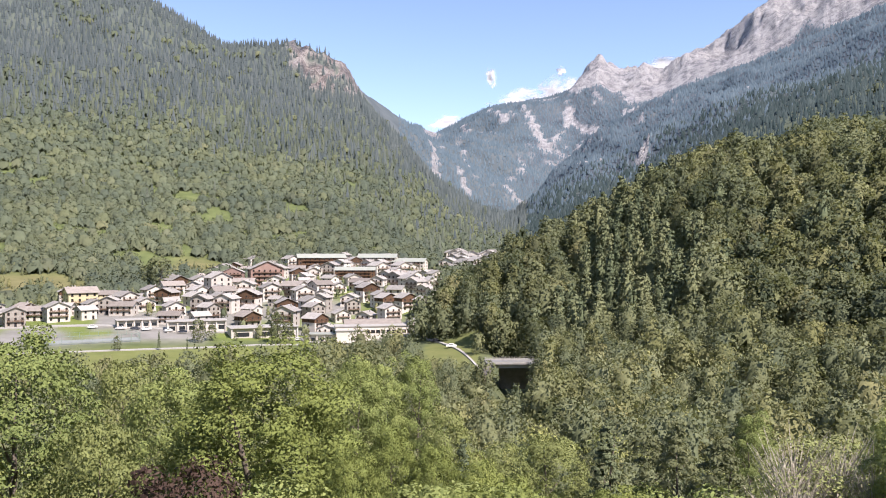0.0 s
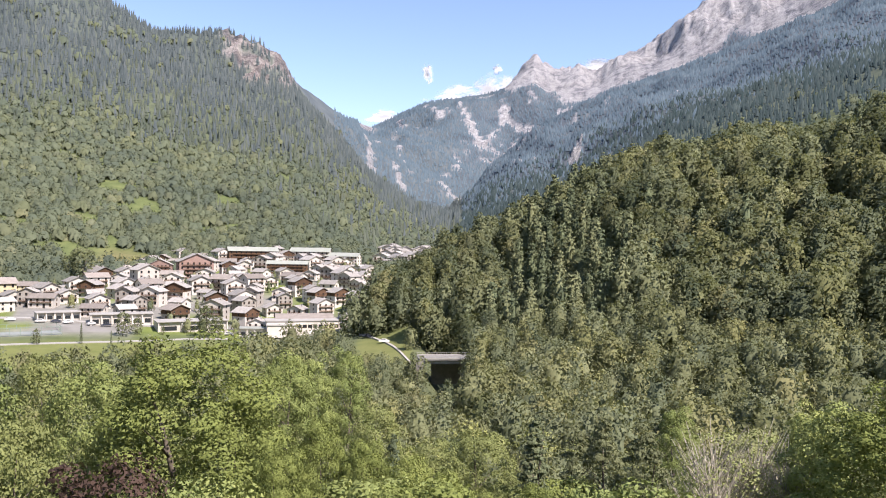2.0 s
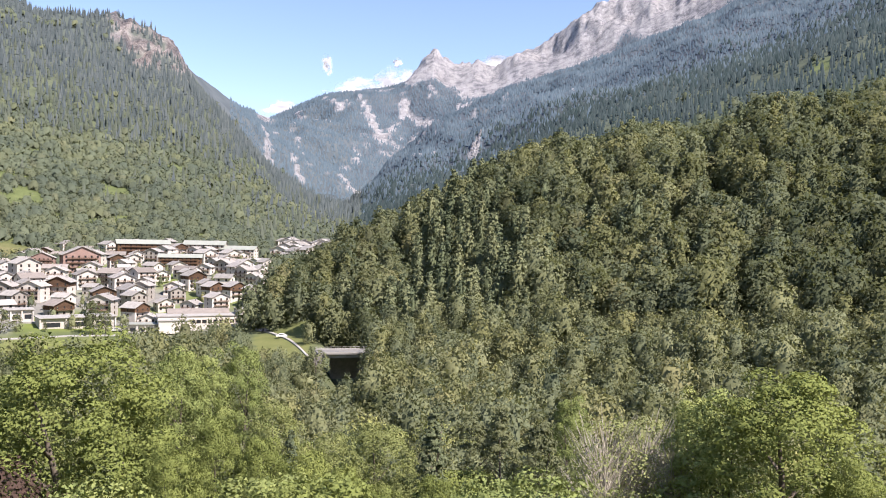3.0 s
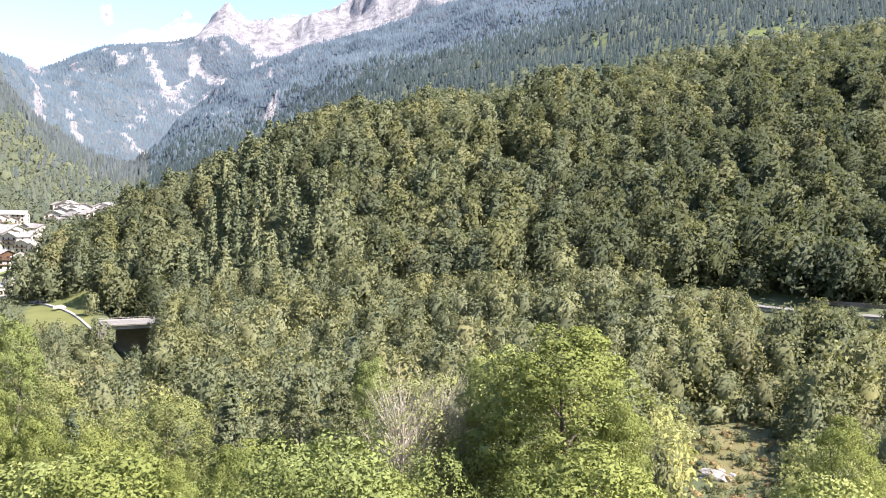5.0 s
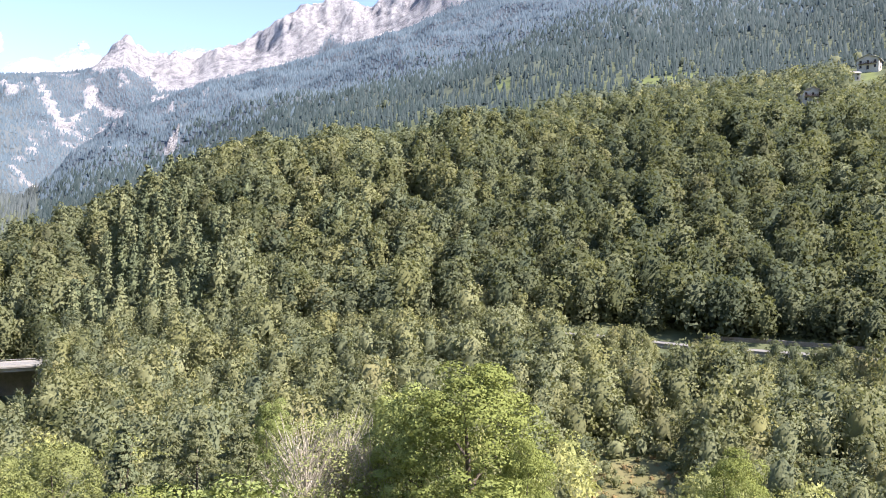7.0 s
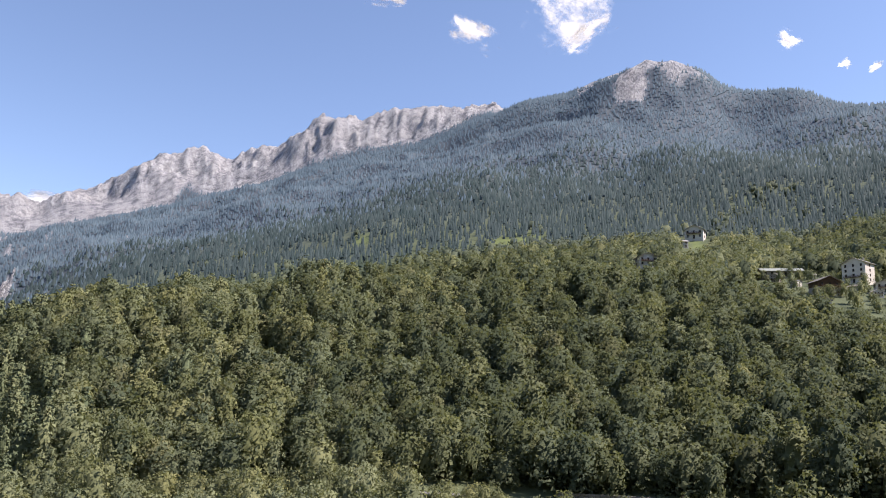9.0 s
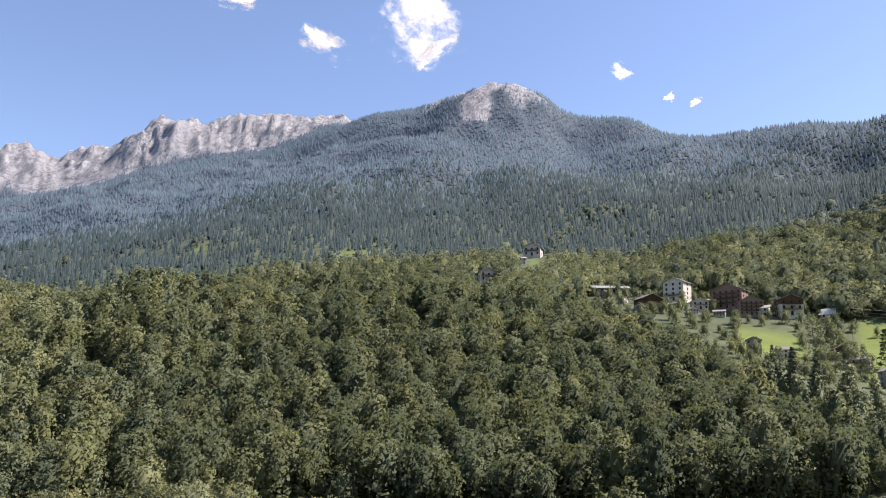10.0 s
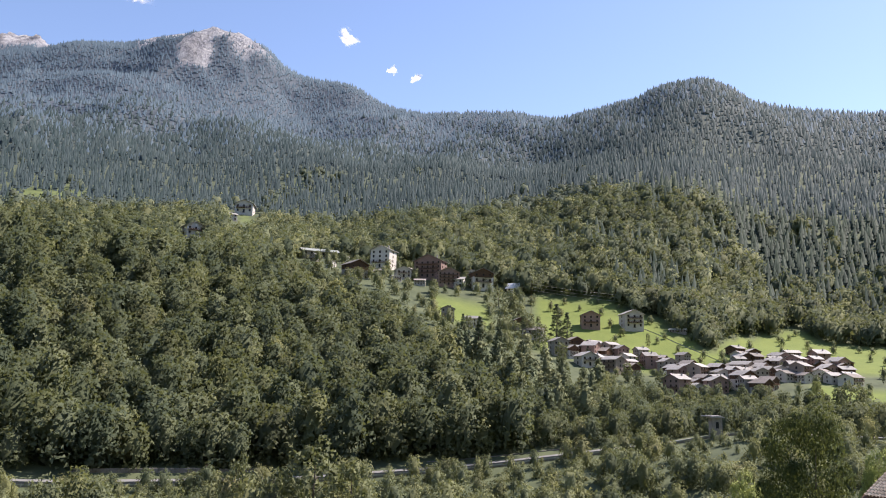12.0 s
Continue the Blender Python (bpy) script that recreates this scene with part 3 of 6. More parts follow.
def leaf_tris(p, n, size, g, quad=False):
    """Leaf sprays at p facing n: a pointed triangle or a kite each. Also the direction that each bough's skin faces there."""
    a = unit(np.cross(n, g.normal(size=n.shape)))
    b = np.cross(n, a)
    s = (size * g.uniform(0.6, 1.35, len(p)))[:, None]
    if quad:
        v = np.stack([p - a * s * 0.55, p - b * s * 0.36 + n * s * 0.1, p + a * s * 0.62, p + b * s * 0.36 + n * s * 0.1], 1).reshape(-1, 3)
        k = np.arange(len(p))[:, None] * 4
        return v, np.concatenate([k + np.array([0, 1, 2]), k + np.array([0, 2, 3])])
    v = np.stack([p - a * s * 0.5 - b * s * 0.3, p + a * s * 0.6, p - a * s * 0.1 + b * s * 0.55], 1).reshape(-1, 3)
    return v, np.arange(len(v)).reshape(-1, 3)


def face_out(v, f, n):
    """Turn each face to the side that its bough faces."""
    side = np.einsum("ij,ij->i", np.cross(v[f[:, 1]] - v[f[:, 0]], v[f[:, 2]] - v[f[:, 0]]), n[f[:, 0]])
    f = f.copy()
    f[side < 0] = f[side < 0][:, ::-1]
    return v, f, n


GOLD = (1 + 5**0.5) / 2
ICO_V = unit(np.array([(-1, GOLD, 0), (1, GOLD, 0), (-1, -GOLD, 0), (1, -GOLD, 0), (0, -1, GOLD), (0, 1, GOLD), (0, -1, -GOLD), (0, 1, -GOLD), (GOLD, 0, -1), (GOLD, 0, 1), (-GOLD, 0, -1), (-GOLD, 0, 1)]))
ICO_F = np.array([(0, 11, 5), (0, 5, 1), (0, 1, 7), (0, 7, 10), (0, 10, 11), (1, 5, 9), (5, 11, 4), (11, 10, 2), (10, 7, 6), (7, 1, 8), (3, 9, 4), (3, 4, 2), (3, 2, 6), (3, 6, 8), (3, 8, 9), (4, 9, 5), (2, 4, 11), (6, 2, 10), (8, 6, 7), (9, 8, 1)])
ICO_F = ICO_F[ICO_V[ICO_F].mean(axis=1)[:, 2] > -0.45]


def finer(v, f):
    """Each triangle split in four, the new corners pushed out onto the unit sphere."""
    v, mid, out = list(map(tuple, v)), {}, []

    def half(a, b):
        key = (min(a, b), max(a, b))
        if key not in mid:
            mid[key] = len(v)
            v.append(tuple(unit(np.array(v[a]) + np.array(v[b]))))
        return mid[key]

    for a, b, c in f:
        ab, bc, ca = half(a, b), half(b, c), half(c, a)
        out += [(a, ab, ca), (ab, b, bc), (ca, bc, c), (ab, bc, ca)]
    return np.array(v), np.array(out)


ICO2_V, ICO2_F = finer(ICO_V, ICO_F)


def girth_at(u, spire):
    """Half width of a crown, 0 to 1, from its foot (u = 0) to its tip: an egg, drawn out to a cone by spire."""
    u = np.clip(u, 0.0, 1.0)
    egg = np.sqrt(np.clip(1 - ((u - 0.42) / 0.6) ** 2, 0.0, 1.0))
    cone = 0.05 + 0.95 * (1 - u) ** 0.8 * np.clip(u / 0.08 + 0.6, 0, 1)
    return (1 - spire) * egg + spire * cone


def broadleaf_crown(g, height, width, puffs, sprays, size, low=0.04, spire=0.0, rough=0.35, core=0.58, fill=0.4, quad=False, fine_core=True, ragged=0.2, flat=0.8, whole_share=0.7):
    """Crown of a tree: leaf sprays on many uneven puffs that bulge from an egg-shaped or pointed body, over a dense dark heart."""
    lump = g.normal(size=(5, 3))
    k = np.arange(puffs)
    u = ((k + 0.5) / puffs) ** 0.9
    turn = k * 2.39996 + g.uniform(-0.5, 0.5, puffs)
    side = np.stack([np.cos(turn), np.sin(turn)], -1)
    wob = 1 + ragged * np.sin(side @ lump[:3, :2].T * 2.2 + u[:, None] * 5 * lump[:3, 2]).mean(axis=1) + ragged * g.normal(size=puffs) * 0.5
    rho = girth_at(u, spire) * width / 2 * np.clip(0.8 * wob, 0.35, 1.15)
    c = np.concatenate([side * rho[:, None], (height * (low + (1 - low) * (0.05 + 0.86 * u)) + g.normal(size=puffs) * 0.025 * height)[:, None]], 1)
    lr = width * g.uniform(0.11, 0.24, puffs) * (28 / puffs) ** 0.38 * (1 - 0.5 * spire * u)
    which = np.repeat(k, sprays)
    bulge = np.concatenate([side, 0.25 + 1.3 * u[:, None] - 0.45], 1)
    d = unit(g.normal(size=(len(which), 3)) + 0.75 * unit(bulge)[which] + np.array([0, 0, 0.2]))
    p = c[which] + d * (g.uniform(0.7, 1.12, len(which)) * lr[which])[:, None] * np.array([1, 1, flat])
    loose = g.uniform(size=len(which)) < fill  # sprays between the puffs close the crown
    ul, tl = g.uniform(0.0, 0.97, loose.sum()), g.uniform(0, 6.2832, loose.sum())
    rl = girth_at(ul, spire) * width / 2 * g.uniform(0.6, 0.92, loose.sum())
    p[loose] = np.stack([np.cos(tl) * rl, np.sin(tl) * rl, height * (low + (1 - low) * (0.04 + 0.9 * ul))], -1)
    d[loose] = unit(np.stack([np.cos(tl), np.sin(tl), 1.3 * ul - 0.2], -1) + 0.35 * g.normal(size=(loose.sum(), 3)))
    v, f = leaf_tris(p, unit(d + 0.5 * g.normal(size=d.shape)), size, g, quad)
    whole = unit((p - np.array([0, 0, height * 0.42])) / np.array([width, width, height]))
    n = np.repeat(unit((1.25 - whole_share) * d + whole_share * whole + rough * g.normal(size=d.shape)), 4 if quad else 3, axis=0)
    if core:
        iv, fi = (ICO2_V, ICO2_F) if fine_core else (ICO_V, ICO_F)
        uz = 0.5 + 0.5 * iv[:, 2]
        flat_way = iv[:, :2] / np.maximum(np.linalg.norm(iv[:, :2], axis=1, keepdims=True), 0.05)
        r = girth_at(uz, spire) * width / 2 * core * g.uniform(0.82, 1.12, len(iv)) * np.clip(np.linalg.norm(iv[:, :2], axis=1) * 3, 0, 1)
        heart = np.concatenate([flat_way * r[:, None], (height * (low + (1 - low) * (0.02 + 0.9 * uz * (0.9 + 0.1 * core))))[:, None]], 1)
        v, f = np.concatenate([v, heart]), np.concatenate([f, fi + len(v)])
        n = np.concatenate([n, unit(iv + 0.6 * rough * g.normal(size=iv.shape))])
    return face_out(v, f, n)


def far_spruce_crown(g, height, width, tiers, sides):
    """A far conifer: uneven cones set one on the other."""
    vs, fs, ns = [], [], []
    for k in range(tiers):
        f0, f1 = k / tiers * 0.8, min(1.0, (k + 1.35) / tiers)
        turn, o = g.uniform(0, 6.28), len(vs)
        top = np.array([g.normal() * 0.04 * width, g.normal() * 0.04 * width, height * f1])
        for j in range(sides):
            a = turn + 2 * math.pi * j / sides
            r = width / 2 * (1 - f0) ** 0.9 * g.uniform(0.75, 1.2)
            vs += [(r * math.cos(a), r * math.sin(a), height * f0 * g.uniform(0.8, 1.0))]
            ns += [(math.cos(a), math.sin(a), 0.55)]
        vs.append(top)
        ns.append((0, 0, 1.0))
        fs += [(o + j, o + (j + 1) % sides, o + sides) for j in range(sides)]
    return np.array(vs), np.array(fs), unit(np.array(ns))


def tube(path, radii, sides=6):
    vs, fs = [], []
    for k, (p, r) in enumerate(zip(path, radii)):
        for j in range(sides):
            a = 2 * math.pi * j / sides
            vs.append((p[0] + r * math.cos(a), p[1] + r * math.sin(a), p[2]))
        if k:
            for j in range(sides):
                b, t, j2 = (k - 1) * sides, k * sides, (j + 1) % sides
                fs += [(b + j, b + j2, t + j2), (b + j, t + j2, t + j)]
    return np.array(vs), np.array(fs)


def join(pieces):
    vs, fs, off = [], [], 0
    for v, f in pieces:
        vs.append(v)
        fs.append(f + off)
        off += len(v)
    return np.concatenate(vs), np.concatenate(fs)


def stem(g, height, girth, limbs=7, lean=0.06):
    """A tapered trunk with forking limbs."""
    bend = g.normal(size=2) * lean * height
    pth = [np.array([bend[0] * f * f, bend[1] * f * f, height * f * 0.85]) for f in (-0.06, 0.0, 0.05, 0.3, 0.55, 0.8, 1.0)]
    out = [tube(pth, [girth * q for q in (1.5, 1.35, 1.0, 0.8, 0.55, 0.3, 0.08)], 7)]
    for _ in range(limbs):
        f = g.uniform(0.22, 0.75)
        s = np.array([bend[0] * f * f, bend[1] * f * f, height * f * 0.85])
        a, ln = g.uniform(0, 2 * math.pi), height * g.uniform(0.1, 0.18)
        way = np.array([math.cos(a), math.sin(a), g.uniform(0.5, 1.1)])
        out.append(tube([s, s + way * ln * 0.5 + np.array([0, 0, 0.03 * ln]), s + way * ln], [girth * 0.4, girth * 0.25, girth * 0.06], 5))
    return join(out)


def part(name, mesh, parent, label=""):
    ob = new(name, mesh)
    ob.parent = parent
    return tagged(ob, label)


def tree_thing(name, crown, trunk, leaf, label, tint=0.5):
    root = new(name)
    part("trunk", fast_mesh("trunk", trunk[0], trunk[1], [M_BARK], (), True), root)
    part("crown", fast_mesh("crown", crown[0], crown[1], [leaf], (("tint", np.full(len(crown[0]), tint)),), normals=crown[2]), root)
    return tagged(root, label, "tree", "trees")


def scatter(g, az0, az1, r0, r1, gap, gap_far=None):
    """Loose plan positions in a sector, about a gap apart."""
    pts, r = [], r0
    gap_far = gap_far or gap
    while r < r1:
        s = gap + (gap_far - gap) * (r - r0) / max(r1 - r0, 1)
        n = max(1, int(radians(az1 - az0) * r / s))
        a = np.radians(az0 + (az1 - az0) * (np.arange(n) + g.uniform(-0.45, 0.45, n)) / n)
        rr = r + g.uniform(-0.5, 0.5, n) * s
        pts.append(np.stack([rr * np.sin(a), rr * np.cos(a)], -1))
        r += s * 0.92
    return np.concatenate(pts)


def forest(name, protos, xy, scale, tint, mat, label, sink=0.3, stretch=0.2, hug=0.3):
    """One object of many trees, each a turned and scaled copy of a model tree."""
    z = sample(H, xy[:, 0], xy[:, 1]) + EYE - sink
    pick = rng.integers(0, len(protos), len(xy))
    lean = unit(np.stack([sample(SLOPE_X, xy[:, 0], xy[:, 1]), sample(SLOPE_Y, xy[:, 0], xy[:, 1]), np.ones(len(xy))], -1))
    vs, fs, ts, ns, off = [], [], [], [], 0
    for k, (v, f, nv) in enumerate(protos):
        m = np.flatnonzero(pick == k)
        if not len(m):
            continue
        a = rng.uniform(0, 2 * math.pi, len(m))
        s = scale[m]
        sz = s * rng.uniform(1 - stretch, 1 + stretch, len(m))
        x = (v[None, :, 0] * np.cos(a)[:, None] - v[None, :, 1] * np.sin(a)[:, None]) * s[:, None] + xy[m, 0][:, None]
        y = (v[None, :, 0] * np.sin(a)[:, None] + v[None, :, 1] * np.cos(a)[:, None]) * s[:, None] + xy[m, 1][:, None]
        zz = v[None, :, 2] * sz[:, None] + z[m][:, None]
        nx = nv[None, :, 0] * np.cos(a)[:, None] - nv[None, :, 1] * np.sin(a)[:, None]
        ny = nv[None, :, 0] * np.sin(a)[:, None] + nv[None, :, 1] * np.cos(a)[:, None]
        nn = np.stack([nx, ny, np.broadcast_to(nv[None, :, 2], nx.shape)], -1) + hug * lean[m][:, None, :]
        ns.append(unit(nn).reshape(-1, 3))
        vs.append(np.stack([x, y, zz], -1).reshape(-1, 3))
        fs.append((f[None] + (np.arange(len(m)) * len(v))[:, None, None]).reshape(-1, 3) + off)
        ts.append(np.repeat(tint[m], len(v)))
        off += len(m) * len(v)
    ob = new(name, fast_mesh(name, np.concatenate(vs), np.concatenate(fs), [mat], (("tint", np.concatenate(ts)),), normals=np.concatenate(ns)))
    return tagged(ob, label, "woods", kind="stuff")


def plan(xy):
    return np.degrees(np.arctan2(xy[:, 0], xy[:, 1])), np.hypot(xy[:, 0], xy[:, 1])


def wooded(xy, limit=0.4):
    """Keep the positions that lie on neither meadow, rock nor village."""
    bad = np.maximum.reduce([sample(q, xy[:, 0], xy[:, 1]) for q in (meadow, village, dry)])
    bare = sample(rock, xy[:, 0], xy[:, 1]) - 0.45 * rng.uniform(size=len(xy)) ** 3
    return xy[np.maximum(bad, bare) < limit]


def keep(xy, mask):
    return xy[mask]


# roads as centre lines: bearing, distance
ROAD = [(6.5, 262), (12, 258), (20, 250), (30, 238), (42, 229), (52, 226), (62, 226), (72, 230), (80, 234), (86, 238), (91, 242), (96, 246), (104, 250), (115, 252)]


def road_gap(xy):
    a, r = plan(xy)
    return np.abs(r - np.interp(a, [p[0] for p in ROAD], [p[1] for p in ROAD])) + 1e3 * ((a < 5) | (a > 116))


# --- the wooded hill across the river ---
hill_models = [broadleaf_crown(np.random.default_rng(50 + k), (13.5, 15.5, 17.5)[k % 3], (12.0, 11.0, 9.5)[k % 3], 32, 28, 0.92, 0.0, (0.0, 0.15, 0.4)[k % 3], fine_core=False) for k in range(12)]
pine_models = [broadleaf_crown(np.random.default_rng(70 + k), 18, 7.5, 36, 13, 0.95, 0.02, 0.75, flat=0.45, fine_core=False) for k in range(5)]
hill_xy = scatter(rng, -1.5, 107, 228, 520, 6.6, 9.0)
hill_xy = hill_xy + rng.normal(size=hill_xy.shape) * 1.2
a, r = plan(hill_xy)
hill_xy = keep(hill_xy, (r > np.interp(a, AZ, TOE_R) + 2) & (r < np.interp(a, AZ, BROW_R) - 6 + 34 * (1 - smooth(64, 76, a)) + 62 * smooth(81, 87, a)) & ((a > 4) | (r < 420)))
hill_xy = wooded(hill_xy)
hill_xy = hill_xy[road_gap(hill_xy) > 5.6]
a, r = plan(hill_xy)
pine = fbm(hill_xy[:, 0], hill_xy[:, 1], 60, 3, 91) + 0.75 * np.exp(-(((a - 12) / 6) ** 2)) + 0.35 * np.exp(-(((a - 79) / 4) ** 2)) + 0.2 * rng.normal(size=len(a)) > 0.68
n = (~pine).sum()
size = np.clip(rng.lognormal(0.0, 0.18, n), 0.6, 1.25) * (1 - 0.42 * smooth(79, 84, a[~pine]) - 0.12 * smooth(84, 88, a[~pine]) * smooth(300, 325, r[~pine]))
forest("hill_woods", hill_models, hill_xy[~pine], size, np.clip(0.52 - 0.3 * smooth(18, 52, a[~pine]) + 0.2 * rng.normal(size=n), 0.0, 0.9), M_LEAF, "dense green deciduous woods on the steep hillside", stretch=0.12, hug=0.9)
n = pine.sum()
forest("hill_pines", pine_models, hill_xy[pine], rng.uniform(0.7, 1.15, n), rng.uniform(0.3, 1, n), M_NEEDLE, "dark green pines and larches on the hillside")

# --- the valley floor between ---
floor_models = [broadleaf_crown(np.random.default_rng(80 + k), 12, 8.4, 26, 26, 0.64, 0.0, (0.0, 0.1, 0.35)[k % 3], fine_core=False) for k in range(9)]
river_models = [broadleaf_crown(np.random.default_rng(95 + k), 11, 8.0, 26, 32, 0.5, 0.0, (0.0, 0.2)[k % 2], fine_core=False) for k in range(8)]
floor_xy = scatter(rng, -33, 107, 150, 300, 5.9, 6.6)
floor_xy = floor_xy + rng.normal(size=floor_xy.shape) * 1.0
a, r = plan(floor_xy)
floor_xy = keep(floor_xy, (r < np.interp(a, AZ, TOE_R) + 8) & ~((a < -9) & (r > 252)) & ~((a > 2.6) & (a < 6.5) & (r > 205)) & ((a < 66) | (r > 185)) & ~((a > 42.8) & (a < 50) & (r < 166)))
floor_xy = wooded(floor_xy)
a, r = plan(floor_xy)
floor_xy = floor_xy[road_gap(floor_xy) > np.where(a < 40, 4.0, np.where(a < 66, 7.0, 5.2))]
a, r = plan(floor_xy)
n = len(floor_xy)
tall = rng.uniform(0.6, 1.25, n) * np.where((a > 42) & (r > 195), 0.78, 1.0) * np.where((a > 70) & (r > 165), 0.72, 1.0) * np.where((a > -2.4) & (a < 7.0) & (r > 165), 0.6, 1.0) * np.where((np.abs(a - 93) < 1.6) & (r > 200), 0.55, 1.0)
road_el = np.interp(a, [44, 49, 58, 66, 74, 81, 85, 91, 94], [-5.9, -6.25, -6.45, -6.1, -5.5, -4.7, -4.1, -3.3, -2.7])
room = r * np.tan(np.radians(road_el)) - sample(H, floor_xy[:, 0], floor_xy[:, 1])
tall = np.where((a > 46) & (a < 84), np.minimum(tall, np.clip(room + rng.choice([0, 0, 0.8, 2.2], len(a)), 2.0, None) / rng.uniform(12.2, 14.5, len(a))), tall)
forest("valley_woods", floor_models, floor_xy, tall, np.clip(0.66 + 0.2 * rng.normal(size=n), 0.2, 1.0), M_LEAF, "mixed green woods along the valley floor")
screen_az = np.arange(7.5, 41, 0.9) + rng.uniform(-0.3, 0.3, 38)
screen_r = np.interp(screen_az, [p[0] for p in ROAD], [p[1] for p in ROAD]) - 7.5
forest("roadside_trees", floor_models, np.stack([screen_r * np.sin(np.radians(screen_az)), screen_r * np.cos(np.radians(screen_az))], -1), rng.uniform(0.7, 1.0, 38), rng.uniform(0.2, 0.8, 38), M_LEAF, "row of leafy trees below the valley road")
verge_az = np.arange(44, 85, 0.55)
verge_az = verge_az[rng.uniform(size=len(verge_az)) < 0.55] + 0.2
verge_r = np.interp(verge_az, [p[0] for p in ROAD], [p[1] for p in ROAD]) - rng.uniform(7, 11, len(verge_az))
n = len(verge_az)
forest("verge_bushes", floor_models, np.stack([verge_r * np.sin(np.radians(verge_az)), verge_r * np.cos(np.radians(verge_az))], -1), rng.uniform(0.36, 0.62, n), rng.uniform(0.1, 0.8, n), M_LEAF, "green bushes on the bank below the valley road")
river_xy = wooded(scatter(rng, -33, 107, 94, 150, 5.4, 5.6))
a, r = plan(river_xy)
river_xy = keep(river_xy, ~((a > 42.6) & (a < 50.0)) & (a < 66))
n = len(river_xy)
grey = fbm(river_xy[:, 0], river_xy[:, 1], 25, 3, 92) + 0.3 * rng.normal(size=n) > 0.02
forest("riverside_willows", river_models, river_xy[grey], rng.uniform(0.45, 0.95, grey.sum()), rng.uniform(0.45, 1.0, grey.sum()), M_LEAF_GREY, "pale grey-green willows by the stream")
forest("riverside_woods", river_models, river_xy[~grey], rng.uniform(0.45, 1.0, (~grey).sum()), np.clip(0.68 + 0.25 * rng.normal(size=(~grey).sum()), 0, 1), M_LEAF, "leafy green thicket by the stream")

shrub_models = [broadleaf_crown(np.random.default_rng(160 + k), 4.0, 4.8, 10, 11, 0.68, 0.0, fine_core=False) for k in range(6)]
shrub_xy = wooded(scatter(rng, -8, 112, 140, 262, 4.6, 5.2))
a, r = plan(shrub_xy)
shrub_xy = shrub_xy[(road_gap(shrub_xy) > np.where(r < np.interp(a, AZ, TOE_R), 5.6, 7.5)) & ~((a > 3.4) & (a < 6.6) & (r > 225)) & (rng.uniform(size=len(a)) < 0.8)]
n = len(shrub_xy)
forest("undergrowth", shrub_models, shrub_xy, np.where((plan(shrub_xy)[0] > 46) & (plan(shrub_xy)[1] > 205), 0.5, 1.0) * rng.uniform(0.5, 1.2, n), np.clip(0.6 + 0.25 * rng.normal(size=n), 0, 1), M_LEAF, "low green thicket between the trees of the valley floor")

# --- far slopes ---
far_leaf = [broadleaf_crown(np.random.default_rng(110 + k), 10, 9.5, 7, 6, 1.5, 0.0, (0.0, 0.2)[k % 2], 0.18, core=0.86, fine_core=False, whole_share=0.95) for k in range(10)]
west_leaf = [broadleaf_crown(np.random.default_rng(115 + k), 10, 9.5, 12, 9, 0.95, 0.0, (0.0, 0.2)[k % 2], 0.25, core=0.82, fine_core=False, whole_share=0.85) for k in range(8)]
mid_leaf = [broadleaf_crown(np.random.default_rng(120 + k), 12, 10, 18, 11, 1.2, 0.0, (0.0, 0.2)[k % 2], 0.25, core=0.74, fine_core=False, whole_share=0.8) for k in range(8)]
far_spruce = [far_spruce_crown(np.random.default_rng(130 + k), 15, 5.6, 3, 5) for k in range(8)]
small_spruce = [far_spruce_crown(np.random.default_rng(140 + k), 12, 7.4, 1, 5) for k in range(8)]

west = wooded(scatter(rng, -34, 6, 500, 2000, 6.2, 11.5))
a, r = plan(west)
west = keep(west, (r < np.interp(a, AZ, RIDGE_R) + 40) & (fbm(west[:, 0], west[:, 1], 35, 3, 64) > -0.5 + 0.2 * (1 - smooth(820, 1000, r))))
conifer = 0.6 * fbm(west[:, 0], west[:, 1], 220, 4, 61) + smooth(720, 1450, np.hypot(west[:, 0], west[:, 1])) * 0.95 + 0.2 * rng.normal(size=len(west)) - 0.6 * (np.hypot(west[:, 0], west[:, 1]) < 780) > 0.38
n = (~conifer).sum()
leafy = west[~conifer]
far_off = np.hypot(*leafy.T)
size, shade = rng.uniform(0.85, 1.5, n) * (1 + 0.35 * smooth(900, 1700, far_off)), np.clip(0.16 + 0.17 * rng.normal(size=n) + 0.5 * fbm(leafy[:, 0], leafy[:, 1], 90, 3, 66), 0, 1)
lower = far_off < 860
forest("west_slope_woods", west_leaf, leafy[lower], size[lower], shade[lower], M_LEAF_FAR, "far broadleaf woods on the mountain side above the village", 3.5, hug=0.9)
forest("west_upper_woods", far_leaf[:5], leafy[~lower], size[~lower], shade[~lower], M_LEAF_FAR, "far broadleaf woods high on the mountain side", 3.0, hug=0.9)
dark = west[conifer]
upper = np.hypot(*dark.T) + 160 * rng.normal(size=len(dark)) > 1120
for name, part_xy, needle, label in (("west_slope_spruces", dark[~upper], M_NEEDLE_WEST, "far dark spruces scattered on the mountain side"), ("west_ridge_spruces", dark[upper], M_NEEDLE_RIDGE, "spruces below the ridge of the mountain side, tinted blue-grey for haze")):
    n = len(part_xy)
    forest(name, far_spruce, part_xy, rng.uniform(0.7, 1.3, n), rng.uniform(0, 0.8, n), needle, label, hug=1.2)

